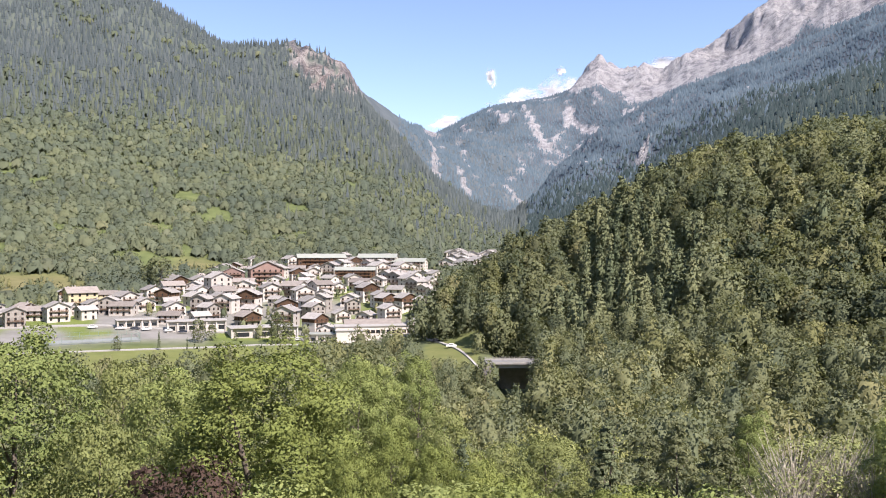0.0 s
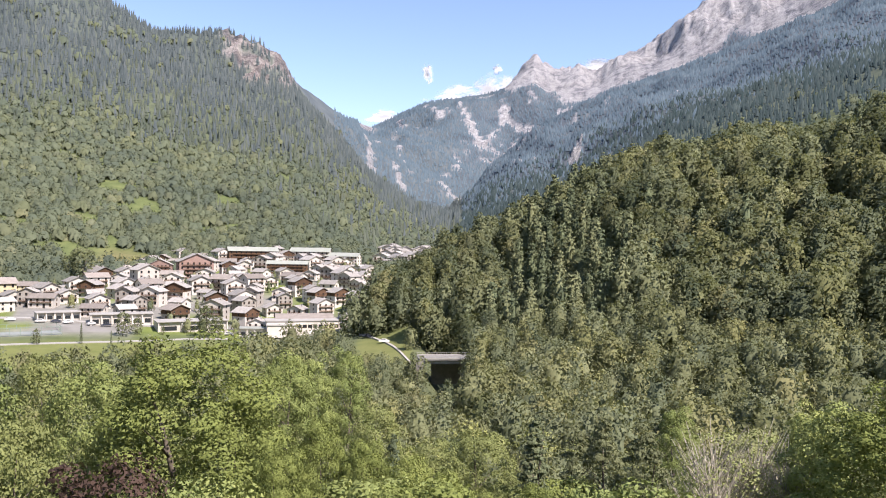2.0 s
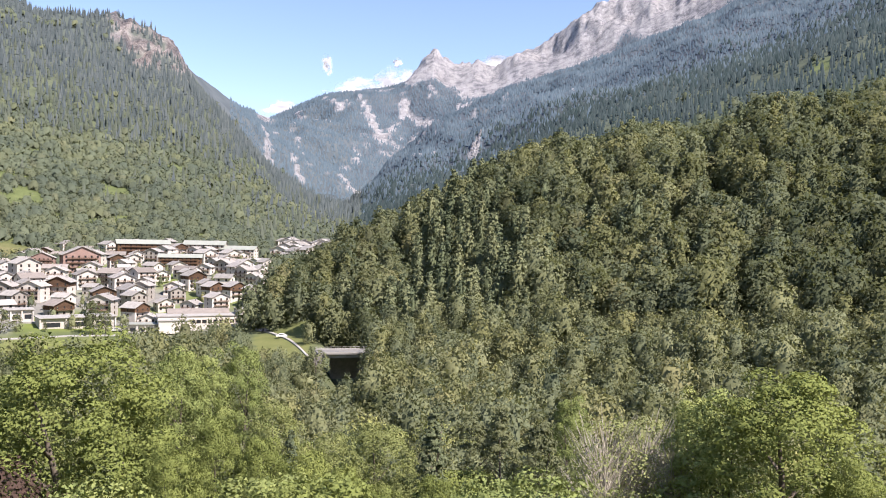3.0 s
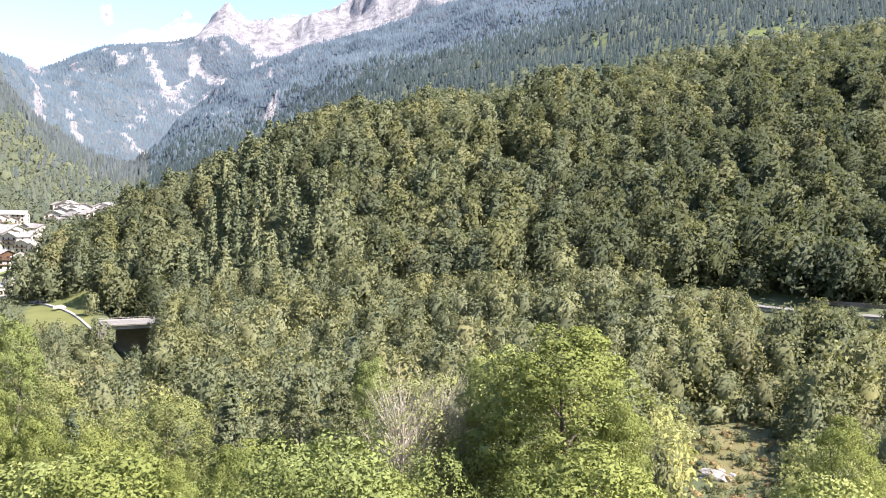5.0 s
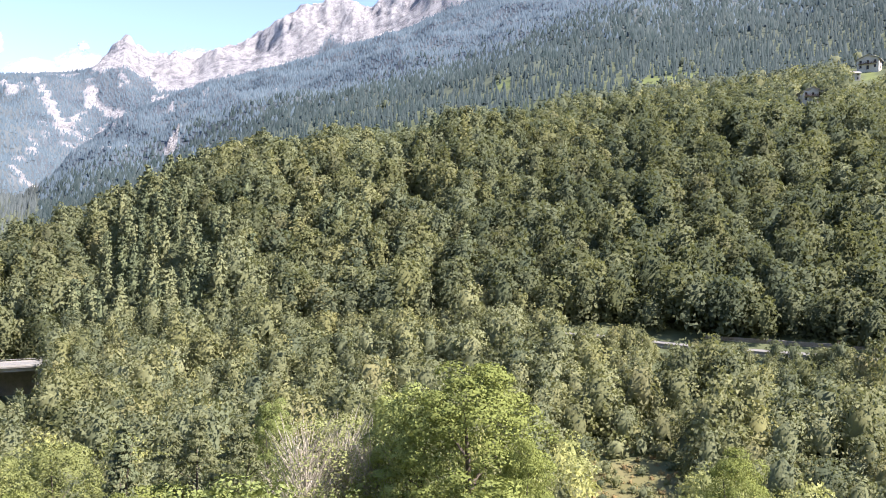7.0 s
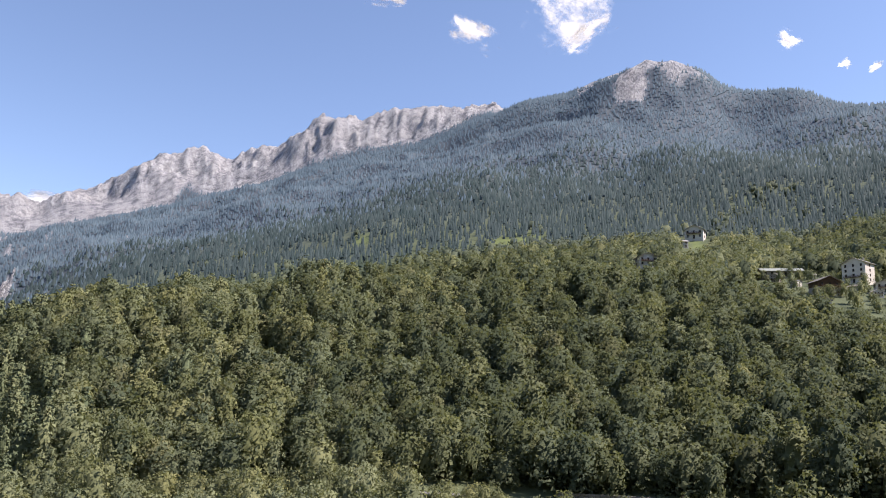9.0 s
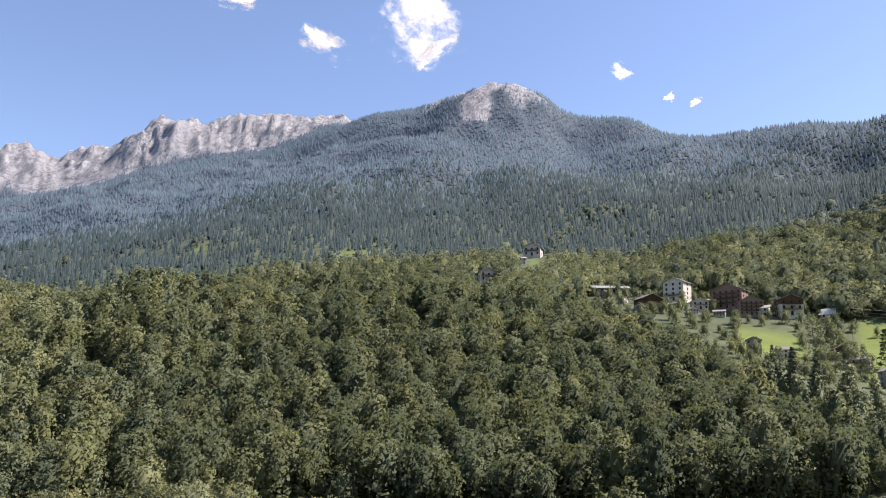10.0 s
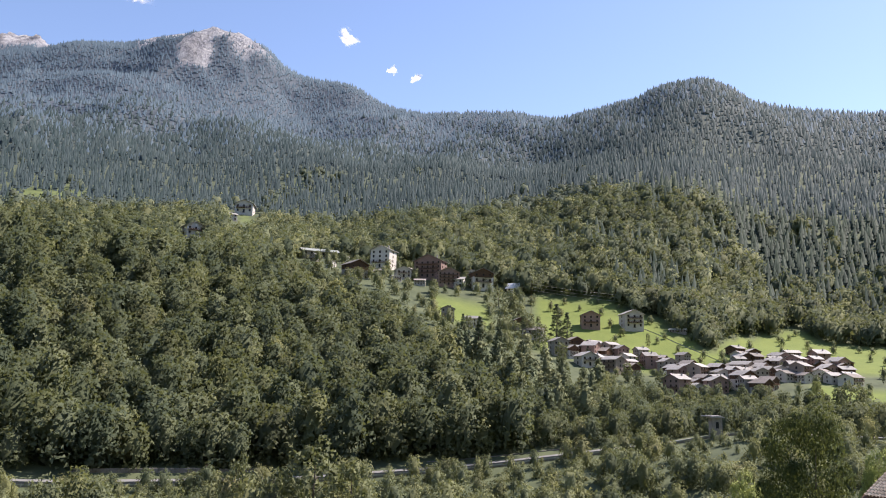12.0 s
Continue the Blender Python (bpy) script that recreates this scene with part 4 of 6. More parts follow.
east = wooded(scatter(rng, 5, 112, 440, 1200, 7.6, 10.0))
a, r = plan(east)
east = keep(east, (r > np.interp(a, AZ, BROW_R) + 38) & ((a < 60) | (r > np.interp(a, AZ, HAMLET_EDGE[:, 0]))) & ((a > 46) | ((r > 500) & (rng.uniform(size=len(a)) < 0.6))))
a, r = plan(east)
east = keep(east, ~((np.abs(a - 60.2) < 1.2) & (r > 650) & (r < 850)) & ~((np.abs(a - 56.9) < 1.0) & (r > 500) & (r < 665)))
a, r = plan(east)
conifer = (fbm(east[:, 0], east[:, 1], 90, 4, 62) * 1.2 + smooth(680, 960, r) * 1.4 - 0.6 + 0.85 * smooth(79, 92, a) * smooth(500, 620, r) + 0.3 * (1 - smooth(53, 61, a))) + 0.25 * rng.normal(size=len(a)) > 0.1
leafy = east[~conifer]
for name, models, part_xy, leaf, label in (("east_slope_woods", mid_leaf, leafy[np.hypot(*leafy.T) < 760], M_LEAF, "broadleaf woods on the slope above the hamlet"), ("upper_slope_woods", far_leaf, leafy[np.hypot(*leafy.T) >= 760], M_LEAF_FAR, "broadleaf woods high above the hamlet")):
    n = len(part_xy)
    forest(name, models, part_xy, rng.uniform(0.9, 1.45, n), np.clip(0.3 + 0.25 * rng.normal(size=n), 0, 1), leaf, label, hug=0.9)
mid_pine = [far_spruce_crown(np.random.default_rng(150 + k), 17, 7.0, 5, 7) for k in range(6)]
dark = east[conifer]
for name, models, part_xy, needle, label in (("east_slope_spruces", mid_pine, dark[np.hypot(*dark.T) < 800], M_NEEDLE_EAST, "dark spruces on the slope above the hamlet"), ("higher_spruces", far_spruce, dark[np.hypot(*dark.T) >= 800], M_NEEDLE_MID, "dark spruces high above the hamlet")):
    n = len(part_xy)
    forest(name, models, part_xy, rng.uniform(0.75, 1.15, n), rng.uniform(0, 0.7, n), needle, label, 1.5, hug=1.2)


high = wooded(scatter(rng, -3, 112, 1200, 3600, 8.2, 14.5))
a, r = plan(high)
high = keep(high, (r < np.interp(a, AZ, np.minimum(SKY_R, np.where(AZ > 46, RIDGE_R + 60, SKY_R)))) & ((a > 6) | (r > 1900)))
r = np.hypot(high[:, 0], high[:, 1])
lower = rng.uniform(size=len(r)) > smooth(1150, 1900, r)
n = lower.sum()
forest("upper_spruce_woods", small_spruce, high[lower], rng.uniform(0.6, 1.1, n), rng.uniform(0, 0.8, n), M_NEEDLE_MID, "dark spruce woods on the upper slopes, needles tinted for haze", hug=1.4)
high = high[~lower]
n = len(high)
forest("high_spruce_woods", small_spruce, high, rng.uniform(0.5, 1.0, n) * (1 + 0.25 * smooth(1500, 3000, np.hypot(high[:, 0], high[:, 1]))), rng.uniform(0, 1, n), M_NEEDLE_FAR, "spruce woods high on the far mountains, haze blue put into the needles", hug=1.6)


# ================= trees near the lookout =================
def near_model(name, seed, height, width, puffs, sprays, size, leaf, label, spire=0.0, low=0.06, core=0.0, ragged=0.3, flat=0.8):
    g = np.random.default_rng(seed)
    crown = broadleaf_crown(g, height, width, puffs, sprays, size, low, spire, 0.3, core, 0.2, ragged=ragged, flat=flat, whole_share=0.4)
    return tree_thing(name, crown, stem(g, height, height * 0.014 + 0.05, 9), leaf, label)


def bare_model(name, seed, height, label):
    """A half-dead tree: a spray of fine grey twigs with few leaves left."""
    g = np.random.default_rng(seed)
    out = [stem(g, height, 0.2, 12, 0.03)]
    for _ in range(420):
        f = g.uniform(0.25, 0.85)
        a, ln = g.uniform(0, 2 * math.pi), height * g.uniform(0.08, 0.2)
        s = np.array([math.cos(a), math.sin(a), 0]) * g.uniform(0.2, 2.6) * (1.15 - f) + np.array([0, 0, f * height * 0.9])
        way = np.array([math.cos(a) * 0.35, math.sin(a) * 0.35, 1.0]) + g.normal(size=3) * 0.12
        out.append(tube([s, s + way * ln * 0.6, s + way * ln * 1.1], [0.026, 0.018, 0.008], 3))
    root = new(name)
    v, f = join(out)
    part("trunk", fast_mesh("trunk", v, f, [M_TWIG], (), True), root, "grey bare trunk and twigs")
    v, f, nv = broadleaf_crown(g, height, 5.0, 60, 70, 0.13, 0.1, 0.3, core=0.0)
    part("crown", fast_mesh("crown", v, f, [M_LEAF_GREY], (("tint", np.full(len(v), 0.7)),), normals=nv), root)
    return tagged(root, label, "tree", "trees")


def tallest(models):
    """Height of the model trees' highest leaf."""
    return sum(max(v.co.z for ch in m.children for v in ch.data.vertices) for m in models) / len(models)


M_TWIG = plain_mat("grey_twig", (0.3, 0.27, 0.22), (0.5, 0.46, 0.39), 1.5, 0.95, 0.4)
L_OAK, L_MAPLE, L_WILLOW = "tall green broadleaf tree on the slope below", "yellow-green maple in full leaf on the slope", "pale olive willow on the slope below"
OAK = [near_model("broadleaf_tree", 200 + k, 18, 9.5, 110, 300, 0.17, M_LEAF_NEAR, L_OAK, (0.1, 0.25, 0.35)[k]) for k in range(3)]
MAPLE = [near_model("maple_tree", 210 + k, 18, 9.5, 110, 300, 0.17, M_LEAF_BRIGHT, L_MAPLE, (0.05, 0.2, 0.3)[k]) for k in range(3)]
WILLOW = [near_model("willow_tree", 220 + k, 12, 7.5, 70, 240, 0.155, M_LEAF_GREY, L_WILLOW, 0.3, ragged=0.45) for k in range(2)]
COPPER = [near_model("copper_shrub", 230, 9, 6.5, 34, 220, 0.2, M_LEAF_RED, "dark red copper-leaved shrub below the lookout")]
SPRUCE = [near_model("spruce_tree", 240 + k, 16, 5.5, 70, 100, 0.28, M_NEEDLE, "dark green spruce among the broadleaf trees", 0.97, flat=0.4) for k in range(2)]
LARCH = [near_model("larch_tree", 250, 16, 7.0, 64, 120, 0.26, M_LEAF, "olive-brown larch on the slope below", 0.75, flat=0.5)]
BARE = [bare_model("bare_tree", 260, 14, "half-dead grey tree with bare upright twigs")]
BUSH = [near_model("young_tree", 270 + k, 8, 6.5, 44, 190, 0.165, (M_LEAF_BRIGHT, M_LEAF_GREY, M_LEAF_NEAR)[k], "bushy young tree on the slope below", 0.2) for k in range(3)]
FAR_OAK = [near_model("broadleaf_tree", 280 + k, 14, 9, 28, 34, 0.75, M_LEAF, "rounded green broadleaf tree", 0.2) for k in range(2)]
BACKLIT = [near_model("walnut_tree", 290, 22, 12, 120, 290, 0.19, M_LEAF_BACKLIT, "big broadleaf tree beside the tiled roof, leaves darkened as backlit", 0.15)]
MODELS = {"BACKLIT": BACKLIT, "FAR_OAK": FAR_OAK, "BUSH": BUSH, "OAK": OAK, "MAPLE": MAPLE, "WILLOW": WILLOW, "COPPER": COPPER, "SPRUCE": SPRUCE, "LARCH": LARCH, "BARE": BARE}
TALL = {kind: tallest(models) for kind, models in MODELS.items()}
USED = set()


def plant(kind, az, r, height, wide=1.0):
    """Stand a tree of that kind and height on the ground. The model itself is the first of its kind."""
    models = MODELS[kind]
    ob = models[int(rng.integers(len(models)))]
    p = ground_at(az, r)
    s = height / TALL[kind]
    m = Matrix.LocRotScale(p - Vector((0, 0, 0.2)), Euler((0, 0, float(rng.uniform(0, 6.28)))), (s * wide, s * wide, s))
    if ob in USED:
        return copy_thing(ob, m @ Matrix.Diagonal((*(1 / q for q in ob.scale), 1)))
    USED.add(ob)
    ob.matrix_basis = m
    return ob


def crown_at(kind, az, r, up, wide=1.0):
    """A tree whose top stands that many degrees above (below: minus) the eye."""
    p = ground_at(az, r)
    return plant(kind, az, r, max(3.0, EYE + r * math.tan(radians(up)) - p.z), wide)


for kind, az, r, up, wide in (
    ("OAK", -28.0, 60, -4.2, 1.0), ("OAK", -33, 64, -4.5, 1.0), ("MAPLE", -38, 60, -6, 1.0), ("WILLOW", -21.4, 112, -7.0, 0.8), ("WILLOW", -23.2, 54, -10.5, 0.8),
    ("OAK", -18.2, 72, -7.4, 0.95), ("OAK", -15.5, 66, -8.0, 0.9), ("MAPLE", -12.4, 60, -6.0, 1.35), ("MAPLE", -9.4, 58, -9.6, 0.85), ("COPPER", -17.4, 46, -13.8, 1.0),
    ("OAK", -6.2, 108, -7.0, 0.85), ("OAK", -4.4, 112, -7.6, 0.8), ("OAK", -1.9, 116, -7.1, 0.8), ("MAPLE", -3.6, 56, -11.8, 0.7), ("MAPLE", -0.6, 54, -12.8, 0.75), ("MAPLE", 2.6, 52, -14.0, 0.8), ("MAPLE", 5.2, 50, -15.0, 0.8), ("MAPLE", -6.4, 50, -13.2, 0.7),
    ("SPRUCE", 1.4, 78, -13.2, 0.7), ("WILLOW", 4.2, 80, -13.4, 1.0), ("WILLOW", 7.4, 88, -12.6, 1.1), ("WILLOW", 0.4, 96, -11.2, 0.9), ("SPRUCE", 11.4, 82, -11.7, 0.9),
    ("MAPLE", 11.6, 47, -15.6, 0.9), ("MAPLE", 7.6, 44, -16.6, 0.8), ("LARCH", 16.2, 84, -11.2, 1.0), ("LARCH", 19.0, 80, -11.6, 1.0), ("LARCH", 14.4, 90, -12.0, 0.9),
    ("BARE", 23.4, 62, -11.0, 1.5), ("BARE", 26.0, 66, -11.0, 1.5), ("BARE", 28.0, 62, -12.0, 1.2), ("OAK", 21.0, 96, -10.4, 0.8), ("FAR_OAK", 3.0, 238, -7.5, 1.0), ("FAR_OAK", -0.6, 236, -8.4, 0.9), ("FAR_OAK", 7.3, 240, -7.6, 1.0), ("MAPLE", 35.2, 60, -7.2, 1.3),
    ("OAK", 31.4, 62, -8.8, 1.1), ("MAPLE", 38.8, 56, -12.5, 0.7), ("OAK", 29.2, 78, -9.6, 0.8), ("MAPLE", 52.9, 66, -12.4, 0.85), ("OAK", 55.5, 70, -15.5, 0.8),
    ("FAR_OAK", 61, 196, -4.4, 0.7), ("FAR_OAK", 66, 186, -3.2, 0.9), ("FAR_OAK", 68.6, 190, -4.4, 0.8), ("FAR_OAK", 63.8, 184, -5.2, 0.8), ("BACKLIT", 98.3, 74, 0.2, 0.58), ("OAK", 94.8, 84, -4.6, 0.5),
    ("OAK", 102.4, 96, -2.6, 0.45), ("SPRUCE", 77.2, 322, 5.3, 1.0), ("SPRUCE", 78.6, 318, 4.6, 1.0), ("SPRUCE", 69.8, 330, 5.6, 1.0), ("FAR_OAK", -19.4, 545, -0.3, 1.1), ("FAR_OAK", -20.2, 552, -0.8, 0.9),
    ("SPRUCE", -16.6, 470, -3.2, 0.6), ("SPRUCE", -10.6, 400, -4.4, 0.7), ("SPRUCE", -19.4, 345, -5.4, 0.5), ("SPRUCE", -17.6, 340, -5.9, 0.4), ("FAR_OAK", -16.9, 362, -4.6, 0.9), ("FAR_OAK", -16.0, 366, -5.0, 0.9), ("FAR_OAK", -11.6, 360, -4.2, 0.9), ("FAR_OAK", -10.8, 362, -5.0, 0.8), ("FAR_OAK", -22.0, 345, -5.6, 0.8), ("FAR_OAK", -9.6, 368, -5.5, 0.8), ("FAR_OAK", -14.4, 366, -5.6, 0.7),
    ("FAR_OAK", 78.5, 470, 7.4, 0.9), ("FAR_OAK", 79.3, 462, 7.2, 1.0), ("FAR_OAK", 79.9, 440, 6.3, 1.0), ("FAR_OAK", 78.9, 425, 6.0, 1.1), ("FAR_OAK", 80.6, 420, 5.6, 1.0), ("FAR_OAK", 81.4, 405, 4.9, 1.0), ("FAR_OAK", 79.6, 400, 5.0, 1.1), ("FAR_OAK", 76.4, 398, 5.3, 1.0), ("FAR_OAK", 82.9, 384, 3.6, 0.9), ("FAR_OAK", 87.4, 372, 2.2, 0.9), ("FAR_OAK", 89.6, 366, 1.8, 0.9), ("SPRUCE", 76.0, 372, 5.4, 1.0), ("SPRUCE", 82.6, 425, 6.2, 1.3), ("SPRUCE", 83.3, 428, 5.6, 1.3), ("SPRUCE", 103, 400, 2.0, 0.6), ("FAR_OAK", 88.8, 440, 4.2, 0.5), ("FAR_OAK", 101, 300, 1.3, 0.7), ("WILLOW", 99.2, 330, 1.1, 0.7),
):
    crown_at(kind, az, r, up, wide)

# undergrowth and young trees on the slope under the lookout
for az0 in np.arange(-32, 66, 3.6):
    for r0 in (46, 60, 80):
        az, r = az0 + rng.uniform(-1.6, 1.6), r0 + rng.uniform(-4, 4)
        if (38.5 if r < 70 else 42.0) < az < (52.5 if r < 70 else 50.0):
            continue
        p = ground_at(az, r)
        limit = EYE + r * math.tan(radians(-12.5 if r > 56 else -15.5)) - p.z
        plant("BUSH", az, r, float(min(limit, rng.uniform(5.5, 10))), float(rng.uniform(1.0, 1.4)))


# models that found no place
for models in MODELS.values():
    for ob in models:
        if ob not in USED:
            for o in (*ob.children_recursive, ob):
                bpy.data.objects.remove(o)


# ================= buildings =================
def shell(parts):
    """Join boxes (centre, size) and gable prisms into one bmesh."""
    bm = bmesh.new()
    for kind, c, s in parts:
        x, y, z = (q / 2 for q in s)
        if kind == "box":
            vs = [bm.verts.new((c[0] + i * x, c[1] + j * y, c[2] + k * z)) for k in (-1, 1) for j in (-1, 1) for i in (-1, 1)]
            for q in ((0, 2, 3, 1), (4, 5, 7, 6), (0, 1, 5, 4), (1, 3, 7, 5), (3, 2, 6, 7), (2, 0, 4, 6)):
                bm.faces.new([vs[k] for k in q])
        else:  # gable prism, ridge along y
            vs = [bm.verts.new((c[0] + i * x, c[1] + j * y, c[2] - z)) for j in (-1, 1) for i in (-1, 1)] + [bm.verts.new((c[0], c[1] + j * y, c[2] + z)) for j in (-1, 1)]
            for q in ((0, 1, 4), (3, 2, 5), (0, 4, 5, 2), (1, 3, 5, 4), (0, 2, 3, 1)):
                bm.faces.new([vs[k] for k in q])
    return bm


def mesh_of(name, bm, *mats):
    me = bpy.data.meshes.new(name)
    bm.to_mesh(me)
    bm.free()
    for m in mats:
        me.materials.append(m)
    return me


def roof_bm(w, d, rise, over, thick):
    """A thick gable roof with its ridge along y, stepped down in courses of slabs towards the eaves."""
    half, courses = w / 2 + over, 5
    slope = rise / (w / 2)
    top = []
    for k in range(courses + 1):
        x = half * (1 - k / courses)
        z = rise - slope * x + thick
        if 0 < k < courses:
            top.append((x, z + 0.1))
        top.append((x, z + 0.02))
    prof = top + [(-x, z) for x, z in reversed(top[:-1])] + [(-half, rise - slope * half), (0.0, rise - 0.02), (half, rise - slope * half)][:2]
    prof.append((half, rise - slope * half))
    bm = bmesh.new()
    ends = [[bm.verts.new((x, y, z)) for x, z in prof] for y in (-d / 2 - over, d / 2 + over)]
    n = len(prof)
    for k in range(n):
        bm.faces.new((ends[0][k], ends[0][(k + 1) % n], ends[1][(k + 1) % n], ends[1][k]))
    bm.faces.new(ends[0])
    bm.faces.new(list(reversed(ends[1])))
    bmesh.ops.recalc_face_normals(bm, faces=bm.faces)
    return bm


def window_mesh(w=1.0, h=1.35):
    """A frame standing proud of the wall, with the pane set back in it, facing -y."""
    bm = bmesh.new()
    rings = []
    for x, z, y in ((w / 2 + 0.09, h / 2 + 0.09, 0.02), (w / 2 + 0.09, h / 2 + 0.09, -0.12), (w / 2 - 0.03, h / 2 - 0.03, -0.12), (w / 2 - 0.03, h / 2 - 0.03, -0.03)):
        rings.append([bm.verts.new((i * x, y, k * z)) for i, k in ((-1, -1), (1, -1), (1, 1), (-1, 1))])
    for a, b in zip(rings, rings[1:]):
        for k in range(4):
            bm.faces.new((a[k], a[(k + 1) % 4], b[(k + 1) % 4], b[k])).material_index = 1
    bm.faces.new(rings[-1]).material_index = 0
    bmesh.ops.recalc_face_normals(bm, faces=bm.faces)
    return mesh_of("window", bm, M_GLASS, M_WOOD)


def railing_bm(w):
    ps = [("box", (0, -1.05, 1.0), (w, 0.1, 0.1)), ("box", (0, -1.07, 0.3), (w, 0.03, 0.14)), ("box", (0, -1.07, 0.6), (w, 0.03, 0.14))]
    n = max(2, int(w / 1.2))
    ps += [("box", (-w / 2 + 0.05 + (w - 0.1) * k / n, -1.05, 0.5), (0.08, 0.08, 1.0)) for k in range(n + 1)]
    return shell(ps)


WINDOW, WINDOW_WIDE, DOOR = window_mesh(), window_mesh(1.7, 1.35), window_mesh(1.1, 2.1)


def house(name, w, d, storeys, wall, roof, label, category="house", balcony=0, timber=False, rise=None, cross=False, wide_windows=False, group="village houses"):
    """A house that faces -y, with its ridge running back (cross: along the front)."""
    root = new(name)
    hgt = storeys * 2.75 + 0.4
    lw, ld = (d, w) if cross else (w, d)
    rise = rise or lw / 2 * 0.45
    turn = pose(0, 0, 0, 0, 0, 90 if cross else 0)
    bm = shell([("box", (0, 0, hgt / 2 - 1.5), (lw, ld, hgt + 3)), ("gable", (0, 0, hgt + rise / 2), (lw, ld, rise))])
    bm.transform(turn)
    part("wall", mesh_of("wall", bm, wall), root)
    bm = roof_bm(lw, ld, rise, 0.9, 0.16)
    bm.transform(pose(0, 0, hgt + 0.02, 0, 0, 0))
    bm.transform(turn)
    part("roof", mesh_of("roof", bm, roof), root)
    if timber:
        bm = shell([("box", (0, 0, hgt - 1.3), (lw + 0.12, ld + 0.12, 2.5)), ("gable", (0, 0, hgt + rise / 2 - 0.06), (lw + 0.1, ld + 0.12, rise))])
        bm.transform(turn)
        part("upper_wall", mesh_of("upper_wall", bm, M_WOOD), root, "dark larch boarding under the roof")
    bm = shell([("box", (lw * 0.2, ld * 0.15, hgt + rise * 0.9), (0.7, 0.7, 1.8))])
    bm.transform(turn)
    stack = part("chimney", mesh_of("chimney", bm, M_CONCRETE), root)
    bm = shell([("box", (lw * 0.2, ld * 0.15, hgt + rise * 0.9 + 0.97), (0.95, 0.95, 0.12))])
    bm.transform(turn)
    part("cap", mesh_of("cap", bm, M_SLATE), stack)
    proud = 0.08 if timber else 0.0
    for s in range(storeys):
        z = s * 2.75 + 1.75
        off = proud if s == storeys - 1 else 0
        n = max(2, int(w / 3.3))
        for k in range(n):
            x = (k + 0.5 - n / 2) * w / n
            if s == 0 and k == n // 2:
                ob = part("door", DOOR, root)
                ob.location = (x, -d / 2 - off, 1.2)
                continue
            ob = part("window", WINDOW_WIDE if wide_windows else WINDOW, root)
            ob.location = (x, -d / 2 - off, z)
        for side in (-1, 1):
            m = max(1, int(d / 6))
            for k in range(m):
                ob = part("window", WINDOW, root)
                ob.matrix_basis = pose(side * (w / 2 + off), (k + 0.5 - m / 2) * d / m, z, 0, 0, 90 * side)
    for s in range(1, min(balcony, storeys - 1) + 1):
        bal = part("balcony", mesh_of("balcony", shell([("box", (0, -0.55, 0), (w * 0.82, 1.1, 0.14))]), M_WOOD), root, "dark wooden balcony")
        bal.location = (0, -d / 2 - proud, s * 2.75 + 0.45)
        part("railing", mesh_of("railing", railing_bm(w * 0.82), M_WOOD), bal)
    return tagged(root, label, category, group)


HOUSES = [
    house("house", 11, 10, 2, M_PLASTER, M_SLATE, "white two-storey village house with grey stone-slab roof", balcony=1),
    house("house", 12, 11, 3, M_PLASTER, M_SLATE, "white three-storey house with wooden balconies and slab roof", balcony=2),
    house("chalet", 12, 10, 3, M_PLASTER, M_SLATE, "white chalet with dark timber upper floor and slab roof", balcony=2, timber=True),
    house("house", 14, 10, 2, M_PLASTER, M_TILE, "long white house with brown tiled roof", balcony=1, cross=True),
    house("house", 10, 9, 3, M_STONEWALL, M_SLATE, "old grey stone house with slab roof", balcony=1),
    house("chalet", 11, 9, 2, M_STONEWALL, M_TILE, "stone and timber chalet with brown roof", balcony=1, timber=True),
    house("house", 13, 11, 3, M_PLASTER, M_TILE, "cream apartment house with brown roof and balconies", balcony=2, cross=True),
    house("house", 9, 9, 2, M_PLASTER, M_SLATE, "small pale house with grey slab roof", cross=True),
]
HAMLET_HOUSES = [
    house("house", 13, 10, 3, M_PINK, M_SLATE, "tall pinkish-brown hamlet house with grey slab roof", balcony=1, group="hamlet houses"),
    house("house", 12, 9, 3, M_UMBER, M_SLATE, "umber plastered hamlet house with slab roof", balcony=2, cross=True, group="hamlet houses"),
    house("barn", 11, 9, 2, M_WOOD, M_SLATE, "dark timber barn with pale slab roof in the hamlet", "barn", rise=2.2, group="hamlet houses"),
]
YELLOW = house("house", 15, 12, 3, M_YELLOW, M_TILE, "large yellow plastered house at the village edge", balcony=1, cross=True)
PINK = house("apartment_house", 22, 13, 4, M_PINK, M_SLATE, "red-brown apartment house with rows of balconies", balcony=3)
HOTEL = house("apartment_block", 36, 12, 3, M_WOOD, M_METALROOF, "long timber-clad holiday block with grey-green roof above the village", "building", balcony=2, cross=True)
HOTEL_PALE = house("apartment_block", 30, 12, 3, M_PLASTER, M_METALROOF, "long holiday block with pale green sheet roof", "building", balcony=2, cross=True)
WHITE_BLOCK = house("apartment_house", 13, 11, 4, M_PLASTER, M_SLATE, "white four-storey house standing over the woods", balcony=1)
RED_HOUSE = house("chalet", 19, 12, 4, M_PINK, M_TILE, "large red-brown chalet in the hamlet", balcony=3)
HUT = house("hut", 8, 7, 1, M_PLASTER, M_TIN, "small hut with bright pale sheet roof by the meadow", "hut", cross=True, rise=3.2)
BARN = house("barn", 20, 9, 1, M_STONEWALL, M_METALROOF, "long low barn with pale sheet roof", "barn", cross=True, rise=1.8)
SET = set()


